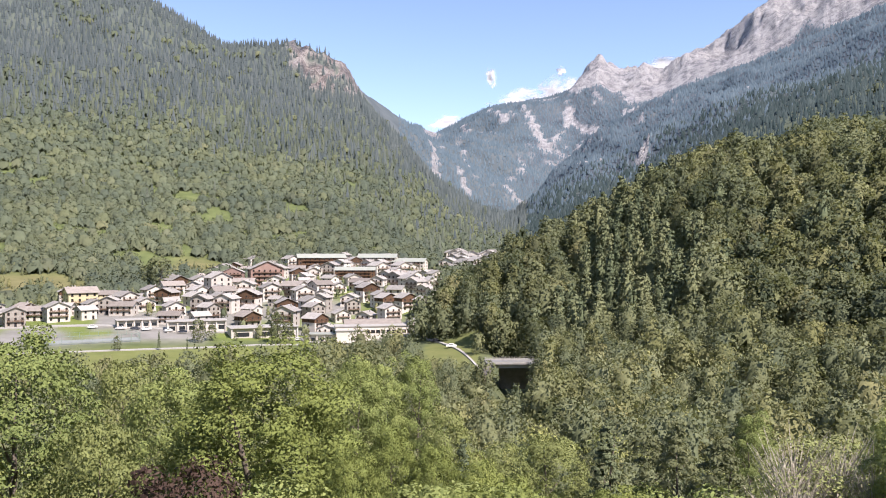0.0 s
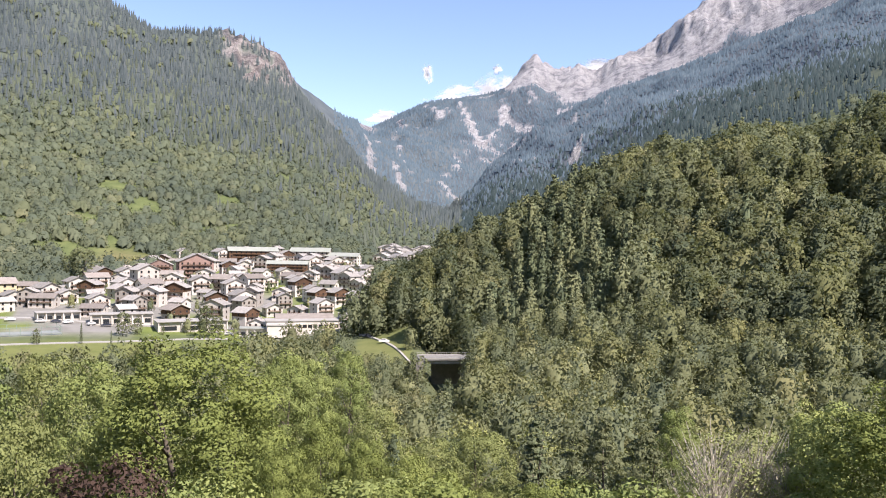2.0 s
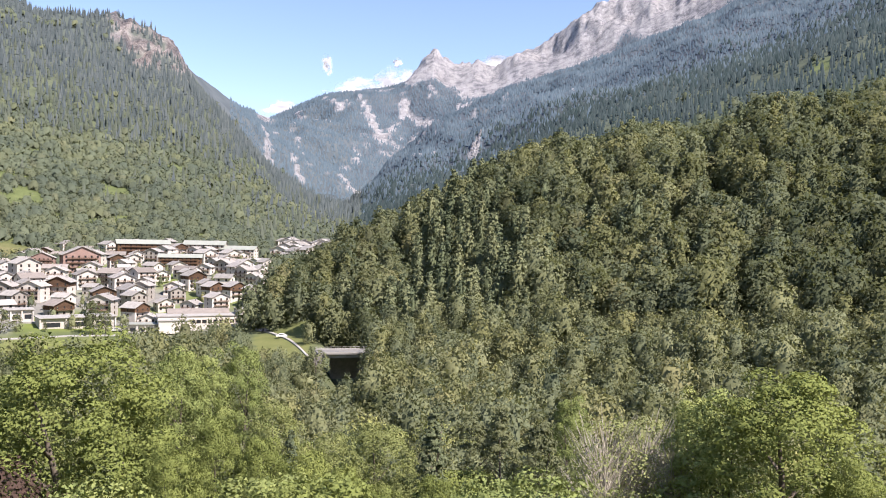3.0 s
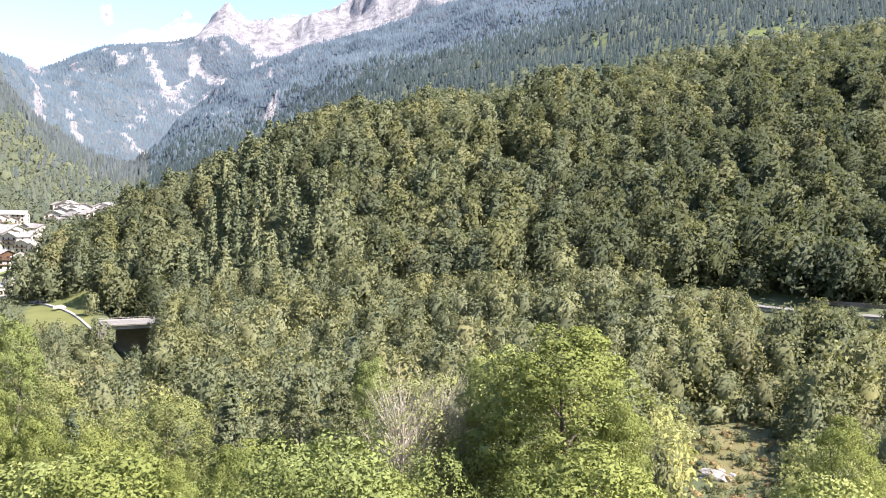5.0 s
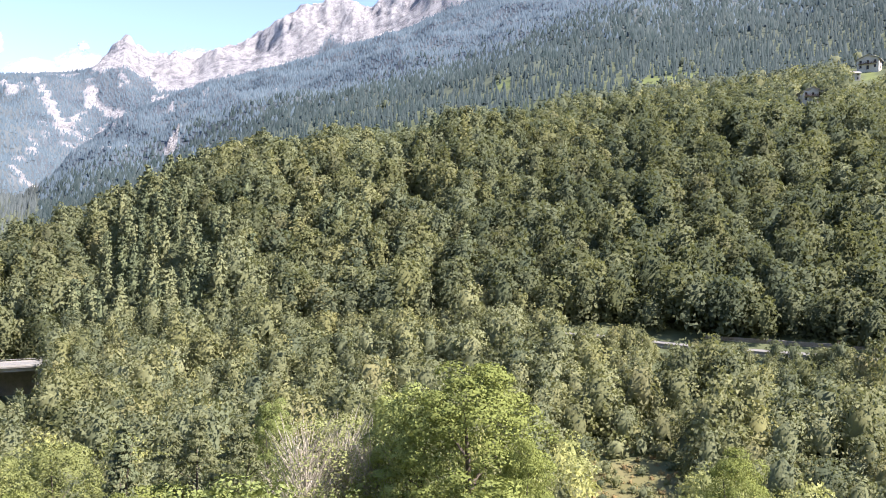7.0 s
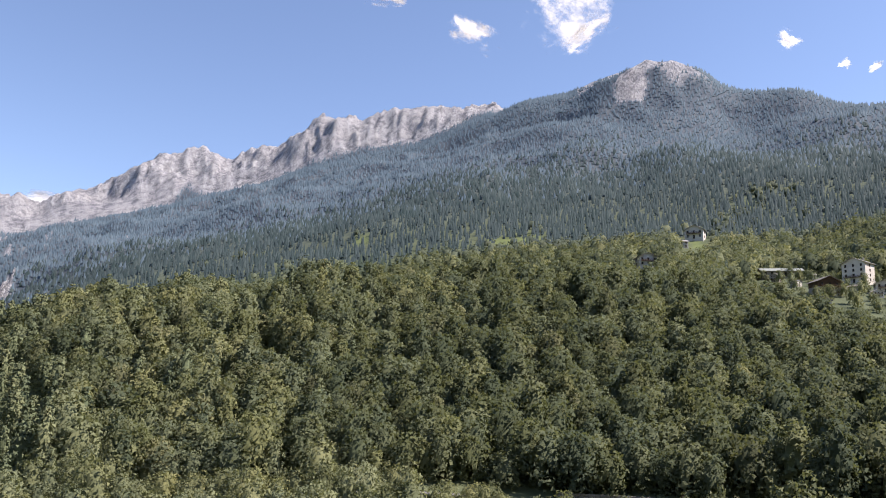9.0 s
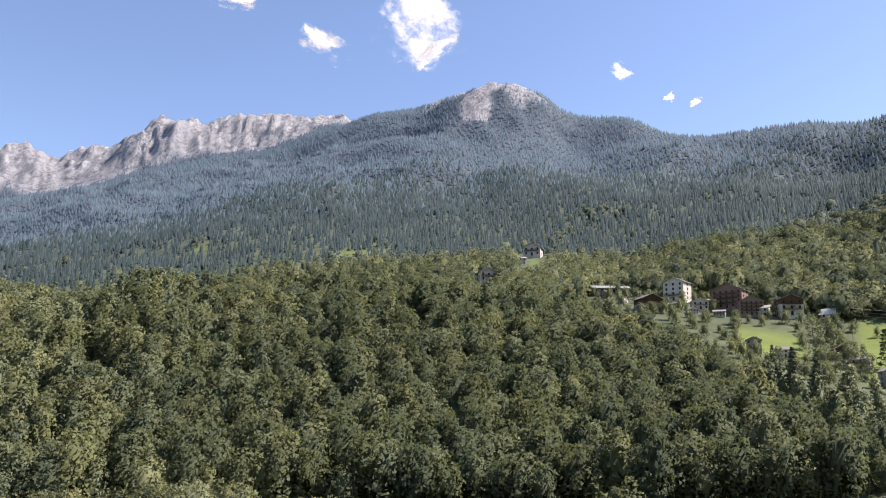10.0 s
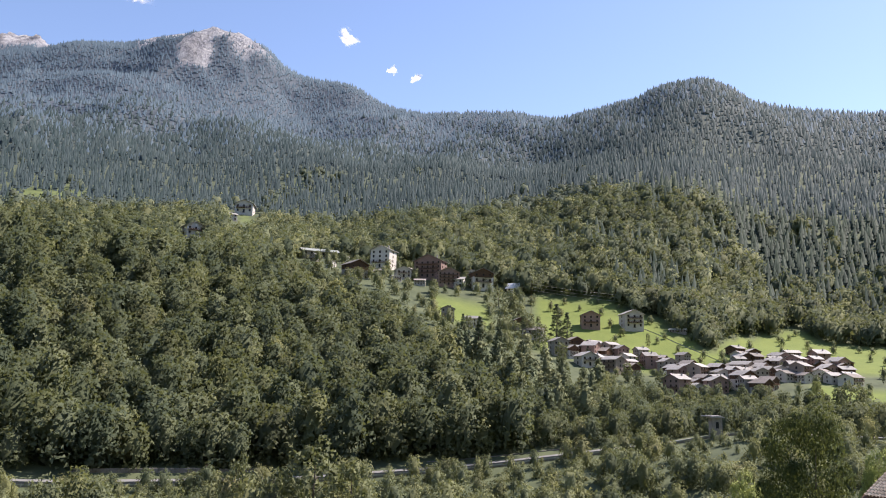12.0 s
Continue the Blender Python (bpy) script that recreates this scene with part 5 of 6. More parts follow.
def settle(ob, az, r, turn=0.0, size=1.0, sink=0.2):
    """Stand a house at a bearing and distance with its front towards the lookout, turned by some degrees."""
    p = ground_at(az, r)
    m = pose(p.x, p.y, p.z - sink, 0, 0, -az + turn) @ Matrix.Diagonal((size, size, size, 1))
    if ob in SET:
        return copy_thing(ob, m @ Matrix.Diagonal((*(1 / q for q in ob.scale), 1)))
    SET.add(ob)
    ob.matrix_basis = m
    return ob


def where(az, up, near):
    """Distance at which the ground rises to that angle seen from the lookout, beyond a nearest distance."""
    for r in np.arange(near, 1500, 4.0):
        p = ground_at(az, r)
        if math.degrees(math.atan2(p.z - EYE, r)) >= up:
            return float(r)
    return 1500.0


taken = []


def free(x, y, gap):
    return all((x - a) ** 2 + (y - b) ** 2 > (gap + g) ** 2 / 4 for a, b, g in taken)


def claim(ob, az, r, gap, turn=0.0, size=1.0):
    taken.append((r * math.sin(radians(az)), r * math.cos(radians(az)), gap))
    return settle(ob, az, r, turn, size)


claim(HOTEL, -8.6, 628, 34, 8)
claim(HOTEL_PALE, -4.6, 640, 30, -12)
claim(HOTEL_PALE, -2.4, 632, 28, -18, 0.9)
claim(PINK, -12.4, 560, 24, 10)
claim(PINK, -14.6, 585, 20, -6, 0.7)
claim(YELLOW, -24.2, 478, 18, 14)
claim(YELLOW, -22.6, 486, 12, -8, 0.7)
claim(HOTEL, -6.2, 560, 34, -5, 0.75)
claim(WHITE_BLOCK, -15.6, 505, 14, 24)
for az, r, turn, k in ((-28.4, 432, 20, 0), (-26.9, 438, -16, 3), (-25.6, 430, 12, 1), (-27.4, 452, 30, 5), (-24.9, 500, 5, 2), (-21.6, 440, -20, 3), (-20.3, 452, 14, 0), (-18.9, 470, -30, 2), (-19.8, 488, 20, 1), (-20.6, 566, 10, 5), (-16.8, 404, 22, 7), (-25.1, 447, -24, 7), (-23.4, 454, 18, 0), (-22.5, 446, -12, 4), (-23.9, 432, 26, 7), (-28.0, 420, 8, 4), (-21.5, 462, 30, 1), (-20.9, 474, -14, 7), (-29.3, 446, 14, 1)):
    claim(HOUSES[k], az, r, 13, turn, 0.85)
for az, r, turn, k, s in ((-13.6, 402, 32, 5, 1.1), (-16.2, 416, 40, 4, 1.0), (-9.0, 398, 48, 2, 1.0), (-2.6, 424, 30, 2, 1.0), (-8.2, 388, -10, 0, 0.9)):
    claim(HOUSES[k], az, r, 14, turn, s * 0.82)
street = np.random.default_rng(404)
for r0 in np.arange(410, 660, 13.0):
    az0 = -18.5 + max(0, (r0 - 560)) * 0.05
    while az0 < -0.6:
        az, r = az0 + street.uniform(-0.4, 0.4), r0 + street.uniform(-5, 5)
        x, y = r * math.sin(radians(az)), r * math.cos(radians(az))
        az0 += math.degrees(13.5 / r0)
        if street.uniform() < 0.1 or not free(x, y, 12) or (az > -1.8 and r > 560):
            continue
        k = int(street.choice(8, p=[0.23, 0.22, 0.07, 0.1, 0.12, 0.03, 0.1, 0.13]))
        claim(HOUSES[k], az, r, 12, float(street.choice([-1, 1]) * street.uniform(8, 40)), float(street.uniform(0.74, 0.96)))

# the upper village, farther up the valley
for az0 in np.arange(0.7, 5.4, 0.62):
    for r0 in (640, 662, 685, 708, 732, 756, 780, 805, 830):
        az, r = az0 + street.uniform(-0.3, 0.3), r0 + street.uniform(-8, 8)
        settle(HOUSES[int(street.choice([0, 1, 0, 7, 7, 1]))], az, r, float(street.uniform(-40, 40)), 1.1)

# the hamlet on the slope across the hill
for ob, az, up, near, turn, s in (
    (HOUSES[0], 56.9, 10.0, 600, 20, 1.4), (HOUSES[0], 60.3, 11.8, 700, -10, 1.7), (HOUSES[7], 59.4, 11.3, 700, 20, 1.0), (BARN, 65.6, 9.1, 450, 12, 1.3), (WHITE_BLOCK, 70.2, 8.5, 400, -25, 1.1), (HOUSES[5], 68.2, 7.9, 400, 30, 1.2),
    (HOUSES[0], 71.6, 7.8, 400, 10, 0.9), (RED_HOUSE, 73.6, 7.9, 400, -20, 1.0), (RED_HOUSE, 74.8, 7.4, 400, 14, 0.75), (HOUSES[2], 77.2, 7.2, 400, 18, 1.15), (HUT, 79.6, 7.0, 400, -24, 1.0),
    (HOUSES[7], 75.6, 7.2, 400, -10, 0.9), (HOUSES[0], 67.9, 6.9, 380, 12, 0.8), (HAMLET_HOUSES[0], 84.9, 4.5, 390, 8, 1.0), (HOUSES[1], 87.7, 4.6, 390, 22, 1.15), (BARN, 90.8, 4.3, 400, -8, 0.6),
    (HOUSES[4], 82.7, 2.7, 370, 24, 1.0), (HOUSES[0], 84.6, 2.0, 360, 30, 1.0), (HOUSES[3], 81.0, 3.8, 380, -12, 0.8), (HOUSES[5], 80.0, 4.4, 390, 16, 0.8), (BARN, 68.9, 13.3, 800, 6, 0.7), (BARN, 71.8, 13.2, 800, -14, 0.8),
    (HOUSES[4], 74.9, 5.0, 380, 0, 0.7), (HOUSES[7], 76.6, 4.6, 370, 0, 0.7),
):
    settle(ob, az, where(az, up - 0.15, near), turn, s * (0.95 if az < 82 else 0.78))
ham = np.random.default_rng(77)
for k in range(15):
    az = 64.5 + k * 0.92 + float(ham.uniform(-0.3, 0.3))
    settle(HOUSES[int(ham.choice([0, 0, 3, 4, 7, 7]))], az, where(az, 8.5 - 0.07 * (az - 64) + float(ham.uniform(-0.8, 0.5)), 410), float(ham.uniform(-45, 45)), float(ham.uniform(0.45, 0.62)))
LOCAL = HOUSES + HAMLET_HOUSES
for az0, az1, r0, r1, gap in ((83.6, 92.2, 390, 424, 8.8), (94.6, 101.4, 388, 456, 9.0), (90.8, 96.4, 362, 398, 8.6)):
    for r in np.arange(r0, r1, gap):
        for az in np.arange(az0, az1, math.degrees(gap / r)):
            if ham.uniform() < 0.86:
                settle(LOCAL[int(ham.choice([0, 3, 4, 5, 5, 7, 2, 8, 8, 9, 9, 10, 10, 10]))], az + ham.uniform(-0.4, 0.4), r + ham.uniform(-3, 3), float(ham.choice([-1, 1, 1, 1]) * ham.uniform(25, 75)), float(ham.uniform(0.52, 0.72)))


# the workshop by the bridge: a long flat-roofed hall with an office tower
def workshop():
    root = new("workshop")
    part("wall", mesh_of("wall", shell([("box", (0, 0, 2.0), (40, 14, 7)), ("box", (17, -0.5, 3.2), (6, 15.5, 9.4)), ("box", (-14, -9, 1.4), (12, 6, 5.4))]), M_PLASTER), root)
    part("roof", mesh_of("roof", shell([("box", (-3, 0, 5.65), (34.8, 14.8, 0.3)), ("box", (17, -0.5, 8.0), (6.6, 16.1, 0.25)), ("box", (-14, -9, 4.2), (12.8, 6.8, 0.25))]), M_CONCRETE), root)
    bm = roof_bm(10, 26, 2.0, 0.6, 0.2)
    bm.transform(pose(-2, 8, 5.6, 0, 0, 90))
    part("rear_roof", mesh_of("rear_roof", bm, M_TILE), root, "low red-brown pitched roof at the back")
    for k in range(9):
        ob = part("window", WINDOW_WIDE, root)
        ob.matrix_basis = pose(-5.5 + k * 2.4, -7.0, 3.2)
    for k in range(2):
        ob = part("window", WINDOW_WIDE, root)
        ob.matrix_basis = pose(15.6 + k * 2.8, -8.25, 5.2)
    return tagged(root, "long white flat-roofed workshop at the village edge", "building")


settle(workshop(), -4.6, 378, 6)


def low_hall(w, d, h, bays, roof, label):
    """A low flat-roofed building with a row of wide openings between pillars."""
    root = new("hall")
    part("wall", mesh_of("wall", shell([("box", (0, 0.4, h / 2 - 0.8), (w, d - 0.8, h + 1.6))]), M_PLASTER), root)
    part("roof", mesh_of("roof", shell([("box", (0, 0, h + 0.15), (w + 0.9, d + 0.9, 0.3))]), roof), root)
    pillar = mesh_of("pillar", shell([("box", (0, 0, h / 2 - 0.4), (0.5, 0.5, h + 0.8))]), M_PLASTER)
    gate = mesh_of("opening", shell([("box", (0, 0, 0), (w / bays * 0.6, 0.12, h * 0.42))]), M_GLASS)
    for k in range(bays + 1):
        part("pillar", pillar, root).location = (-w / 2 + 0.25 + (w - 0.5) * k / bays, -d / 2 + 0.2, 0)
    for k in range(bays):
        part("opening", gate, root).location = (-w / 2 + w * (k + 0.5) / bays, -d / 2 + 0.76, h * 0.36)
    return tagged(root, label, "building")


settle(low_hall(26, 10, 4.6, 6, M_CONCRETE, "long white colonnaded hall beside the village lane"), -17.0, 392, 4)
settle(low_hall(30, 13, 4.4, 3, M_CONCRETE, "wide white flat-roofed depot at the village edge"), -12.6, 380, 10)
settle(low_hall(14, 9, 3.6, 4, M_METALROOF, "small white depot with pale green roof"), -8.3, 376, -6)
settle(low_hall(18, 9, 3.4, 5, M_CONCRETE, "low white garages beside the lane"), -20.8, 404, 8)


def court_fence(w, d, h):
    """Tall mesh fence round the sports court: posts and rails."""
    root = new("court_fence")
    post = mesh_of("post", shell([("box", (0, 0, h / 2 - 0.3), (0.14, 0.14, h + 0.6))]), M_FENCE)
    spots = [(x, y) for x in np.linspace(-w / 2, w / 2, 11) for y in (-d / 2, d / 2)] + [(x, y) for x in (-w / 2, w / 2) for y in np.linspace(-d / 2, d / 2, 5)[1:-1]]
    for x, y in spots:
        part("post", post, root).location = (x, y, 0)
    for z in (0.15, h / 2, h):
        for y in (-d / 2, d / 2):
            part("rail", mesh_of("rail", shell([("box", (0, y, z), (w, 0.07, 0.07))]), M_FENCE), root)
        for x in (-w / 2, w / 2):
            part("rail", mesh_of("rail", shell([("box", (x, 0, z), (0.07, d, 0.07))]), M_FENCE), root)
    return tagged(root, "tall green-grey fence round the sports court", "fence")


M_FENCE = plain_mat("fence_steel", (0.16, 0.22, 0.19), (0.24, 0.3, 0.26), 0.5, 0.5, 0.1)
M_COURT = plain_mat("court_surface", (0.2, 0.22, 0.21), (0.27, 0.29, 0.28), 0.3, 0.9, 0.1)
settle(court_fence(38, 17, 3.0), -23.6, 372, 4)
p = ground_at(-23.6, 372)
tagged(new("court", mesh_of("court", shell([("box", (0, 0, -0.9), (37.5, 16.5, 2.2))]), M_COURT)), "grey sports court inside its fence", "court", kind="structure").matrix_basis = pose(p.x, p.y, p.z, 0, 0, 23.6 + 4)


# ================= roads, walls and the bridge =================
def ribbon(line, width, lift=0.12, thick=0.25, step=0.25):
    """A strip of road along bearings and distances, lying on the ground."""
    az = np.arange(line[0][0], line[-1][0] + 1e-6, step)
    r = pchip([p[0] for p in line], [p[1] for p in line], az)
    bm = bmesh.new()
    prev = None
    for a, q in zip(az, r):
        row = []
        zc = ground_at(a, q).z
        for dr in (-width / 2, width / 2):
            x, y = (q + dr) * math.sin(radians(a)), (q + dr) * math.cos(radians(a))
            row += [bm.verts.new((x, y, zc + lift)), bm.verts.new((x, y, zc - thick - 1.2))]
        if prev:
            bm.faces.new((prev[0], row[0], row[2], prev[2]))
            bm.faces.new((prev[1], row[1], row[0], prev[0]))
            bm.faces.new((prev[2], row[2], row[3], prev[3]))
        prev = row
    bmesh.ops.recalc_face_normals(bm, faces=bm.faces)
    return bm


tagged(new("road", mesh_of("road", ribbon(ROAD, 8.0, 0.3), M_ASPHALT)), "pale grey valley road at the foot of the hill", "road", kind="structure")
for line, width in (([(-30, 350), (-24, 346), (-16, 350), (-10, 362)], 3.2), ([(-30, 418), (-24, 412), (-18, 392), (-12, 382), (-7.6, 366)], 7.0), ([(-1.2, 352), (1.0, 318), (2.6, 275)], 6.0), ([(-4.4, 215), (-3.2, 224), (-1.8, 236), (0.2, 262)], 3.0)):
    tagged(new("pavement", mesh_of("pavement", ribbon(line, width, 0.25), M_CONCRETE)), "pale village lane beside the meadow", "lane", kind="structure")


def railing(line, name, height=0.8):
    """A steel guard rail: posts and a beam."""
    root = new(name)
    az = np.arange(line[0][0], line[-1][0] + 1e-6, 0.5)
    r = pchip([p[0] for p in line], [p[1] for p in line], az)
    pts = [ground_at(a, q) for a, q in zip(az, r)]
    bm = bmesh.new()
    prev = None
    for p in pts:
        row = [bm.verts.new(p + Vector((0, 0, h))) for h in (height - 0.2, height + 0.15)]
        n = Vector((p.x, p.y, 0)).normalized() * 0.08
        row += [bm.verts.new(v.co + n) for v in row]
        if prev:
            bm.faces.new((prev[0], row[0], row[1], prev[1]))
            bm.faces.new((prev[2], prev[3], row[3], row[2]))
            bm.faces.new((prev[1], row[1], row[3], prev[3]))
            bm.faces.new((prev[0], prev[2], row[2], row[0]))
        prev = row
    part("rail", mesh_of("rail", bm, M_METALROOF), root)
    post = mesh_of("post", shell([("box", (0, 0, 0), (0.12, 0.12, height + 0.6))]), M_METALROOF)
    for p in pts[::2]:
        part("post", post, root).location = p + Vector((0, 0, height / 2 - 0.3))
    return tagged(root, "galvanised steel guard rail along the road", "guard rail")


railing([(a, r - 4.6) for a, r in ROAD if 40 < a < 97], "guard_rail")


def retaining_wall(az0, az1, gap, height):
    """Stone blocks in courses, with a coping, behind the road."""
    az = np.arange(az0, az1, 0.33)
    r = np.interp(az, [p[0] for p in ROAD], [p[1] for p in ROAD]) + gap
    bm = bmesh.new()
    g = np.random.default_rng(int(az0))
    for k in range(len(az) - 1):
        base = ground_at(az[k], r[k] - gap).z
        for c in range(4):
            h = height / 4
            off = 0.16 * (c % 2)
            a0, a1 = radians(az[k] + off), radians(az[k + 1] + off - 0.015)
            q = r[k] - g.uniform(0, 0.12)
            vs = [bm.verts.new((rr * math.sin(t), rr * math.cos(t), base + z)) for z in (c * h - (0.5 if c == 0 else 0), (c + 1) * h - 0.05) for rr in (q, q + 0.8) for t in (a0, a1)]
            for f in ((0, 1, 5, 4), (2, 6, 7, 3), (4, 5, 7, 6), (0, 4, 6, 2), (1, 3, 7, 5)):
                bm.faces.new([vs[i] for i in f])
    bmesh.ops.recalc_face_normals(bm, faces=bm.faces)
    return tagged(new("retaining_wall", mesh_of("retaining_wall", bm, M_DARKSTONE)), "dark stone retaining wall behind the road", "wall", kind="structure")


retaining_wall(50.5, 58.6, 5.4, 2.6)
retaining_wall(59.6, 62.5, 5.6, 2.4)
retaining_wall(73.5, 84.0, 5.6, 1.6)


def bridge():
    """A concrete girder bridge over the ravine: deck, girders, parapets, pier and abutments."""
    root = new("bridge")
    part("deck", mesh_of("deck", shell([("box", (0, 0, 0), (20, 9, 0.45))]), M_ASPHALT), root)
    for y in (-3.4, 0, 3.4):
        part("girder", mesh_of("girder", shell([("box", (0, y, -0.85), (20, 0.7, 1.0))]), M_CONCRETE), root)
    for y in (-4.45, 4.45):
        part("parapet", mesh_of("parapet", shell([("box", (0, y, 0.35), (20, 0.25, 0.5)), ("box", (0, y, 1.05), (20, 0.09, 0.09))] + [("box", (-9.6 + k * 1.6, y, 0.8), (0.09, 0.09, 0.6)) for k in range(13)]), M_CONCRETE), root)
    part("pier", mesh_of("pier", shell([("box", (5.0, 0, -7.5), (1.5, 3.0, 12)), ("box", (5.0, 0, -1.9), (2.0, 8.4, 0.9))]), M_CONCRETE), root)
    # Dark panel added behind the span in place of the ravine's shade.
    part("wing_wall", mesh_of("wing_wall", shell([("box", (2.5, 5.6, -5.0), (15, 1.2, 9))]), M_DARKSTONE), root, "dark panel standing in for the shade under the deck")
    for x in (-9.9, 9.9):
        part("abutment", mesh_of("abutment", shell([("box", (x, 0, -4.5), (2.4, 9.4, 8.4))]), M_DARKSTONE), root)
    return tagged(root, "concrete road bridge over the wooded ravine", "bridge")


br = bridge()
br.matrix_basis = pose(262 * math.sin(radians(5.2)), 262 * math.cos(radians(5.2)), EYE - 262 * math.tan(radians(7.95)), 0, 0, -4.9 + 8)


def tower():
    root = new("stone_tower")
    part("wall", mesh_of("wall", shell([("box", (0, 0, 2.6), (2.8, 2.8, 9))]), M_STONEWALL), root)
    part("cap", mesh_of("cap", shell([("box", (0, 0, 7.3), (3.8, 3.8, 0.35)), ("box", (-1.1, 0.3, 7.62), (4.6, 3.0, 0.28))]), M_CONCRETE), root)
    part("opening", mesh_of("opening", shell([("box", (0, -1.4, 5.2), (0.8, 0.12, 1.7))]), M_GLASS), root)
    return tagged(root, "small grey stone tower among the trees", "tower")


tw = tower()
p = ground_at(93.0, 238)
tw.matrix_basis = pose(p.x, p.y, EYE + 238 * math.tan(radians(-1.35)) - 7.5, 0, 0, -93 + 20)


def sign_post(az, r):
    root = new("sign_post")
    part("pole", mesh_of("pole", shell([("box", (0, 0, 1.0), (0.16, 0.16, 2.4))]), M_PLASTER), root)
    part("panel", mesh_of("panel", shell([("box", (0, -0.1, 2.6), (0.8, 0.06, 0.9))]), M_WOOD), root, "dark back of a road sign")
    root.matrix_basis = pose(*ground_at(az, r), 0, 0, -az)
    return tagged(root, "road sign on a pale post beside the road", "sign")


sign_post(58.95, 229)


# the tiled roof beside the lookout
def near_house():
    root = new("house")
    w, d, rise = 9.0, 16.0, 2.6
    part("wall", mesh_of("wall", shell([("box", (0, 0, -4), (w, d, 8)), ("gable", (0, 0, rise / 2), (w, d, rise))]), M_PLASTER), root)
    half, over = w / 2 + 0.7, 0.7
    slope = rise / (w / 2)
    part("roof", mesh_of("roof", roof_bm(w, d, rise, 0.7, 0.12), M_WOOD), root, "boarded roof deck")
    bm = bmesh.new()
    rows, cols = 17, int((d + 2 * over) / 0.24)
    for side in (-1, 1):
        for i in range(rows):
            for j in range(cols):
                x0, x1 = half * (1 - i / rows), half * (1 - (i + 1.12) / rows)
                z0, z1 = rise - slope * x0 + 0.3, rise - slope * x1 + 0.24
                y = -d / 2 - over + j * 0.24
                prof = [(y, 0.0), (y + 0.06, 0.09), (y + 0.16, 0.09), (y + 0.22, 0.0)]
                vs = [bm.verts.new((side * x, yy, z + h)) for x, z in ((x0, z0), (x1, z1)) for yy, h in prof]
                for k in range(3):
                    bm.faces.new((vs[k], vs[k + 1], vs[k + 5], vs[k + 4]))
    tiles = part("tiles", mesh_of("tiles", bm, M_TILE_ROWS), root, "weathered brown clay tiles in rows")
    tagged(tiles, kind="stuff")
    return tagged(root, "pale house with a weathered brown tiled roof below the lookout", "house")


def tile_mat():
    m, t, b = material("weathered_tile", 0.85)
    isl = t.nodes.new("ShaderNodeNewGeometry").outputs["Random Per Island"]
    n = noise_tex(t, 0.8, 4, 0.6, coords(t))
    col = mix(t, 0.5, ramp(t, isl, [(0.0, (0.18, 0.15, 0.12)), (0.5, (0.32, 0.27, 0.22)), (1.0, (0.46, 0.4, 0.34))]), ramp(t, n.outputs[0], [(0.3, (0.2, 0.165, 0.13)), (0.7, (0.4, 0.34, 0.28))]))
    t.links.new(col, b.inputs["Base Color"])
    return m


M_TILE_ROWS = tile_mat()
nh = near_house()
nh.matrix_basis = pose(62 * math.sin(radians(110.6)), 62 * math.cos(radians(110.6)), EYE - 62 * math.tan(radians(3.0)) - 2.9, 0, 0, -109.6 + 62)


tagged(new("path", mesh_of("path", ribbon([(87.4, 474), (89.2, 464), (91, 452), (92.8, 438), (94.2, 424)], 1.0, 0.12), M_CONCRETE)), "pale footpath running down the hay meadow", "path", kind="structure")

# power lines over the meadow
def power_line():
    root = new("power_line")
    for az, r, up in ((80.8, 470, 7.6), (98.5, 600, 6.6)):
        p = ground_at(az, r)
        top = EYE + r * math.tan(radians(up))
        v, f = tube([(p.x, p.y, p.z - 1), (p.x, p.y, top + 0.5)], [0.12, 0.1], 6)
        part("pole", fast_mesh("pole", v, f, [M_WOOD]), root)
    a0, a1 = ground_at(80.8, 470), ground_at(98.5, 600)
    for k in range(3):
        cu = bpy.data.curves.new("cable", "CURVE")
        cu.dimensions, cu.bevel_depth = "3D", 0.07
        sp = cu.splines.new("POLY")
        sp.points.add(24)
        for i in range(25):
            s = i / 24
            z = EYE + (470 * math.tan(radians(7.5 - 0.22 * k))) * (1 - s) + 600 * math.tan(radians(6.5 - 0.22 * k)) * s - 9.0 * 4 * s * (1 - s) * 0.6
            sp.points[i].co = (a0.x + (a1.x - a0.x) * s, a0.y + (a1.y - a0.y) * s, z, 1)
        cu.materials.append(M_CONCRETE)
        ob = new("cable", cu)
        ob.parent = root
    return tagged(root, "power line of three sagging cables across the meadow", "power line")


power_line()


# parked cars in the village
def car(paint, label):
    root = new("car")
    bm = bmesh.new()
    prof = [(-2.1, 0.35), (-2.15, 0.75), (-1.5, 0.9), (-0.9, 1.42), (0.7, 1.45), (1.5, 0.98), (2.1, 0.85), (2.15, 0.35)]
    rows = [[bm.verts.new((x, y * (0.82 if z > 1.2 else 1.0), z)) for x, z in prof] for y in (-0.85, 0.85)]
    for k in range(len(prof) - 1):
        bm.faces.new((rows[0][k], rows[1][k], rows[1][k + 1], rows[0][k + 1]))
    bm.faces.new(rows[0])
    bm.faces.new(list(reversed(rows[1])))
    bmesh.ops.recalc_face_normals(bm, faces=bm.faces)
    part("body", mesh_of("body", bm, paint), root)
    part("window", mesh_of("window", shell([("box", (-0.1, 0, 1.18), (1.9, 1.62, 0.34))]), M_GLASS), root)
    for x in (-1.35, 1.35):
        for y in (-0.8, 0.8):
            v, f = tube([(0, 0, -0.1), (0, 0, 0.1)], [0.33, 0.33], 10)
            w = part("wheel", fast_mesh("wheel", v, f, [M_GLASS]), root)
            w.matrix_basis = pose(x, y, 0.33, 90)
    return tagged(root, label, "car", "parked cars")


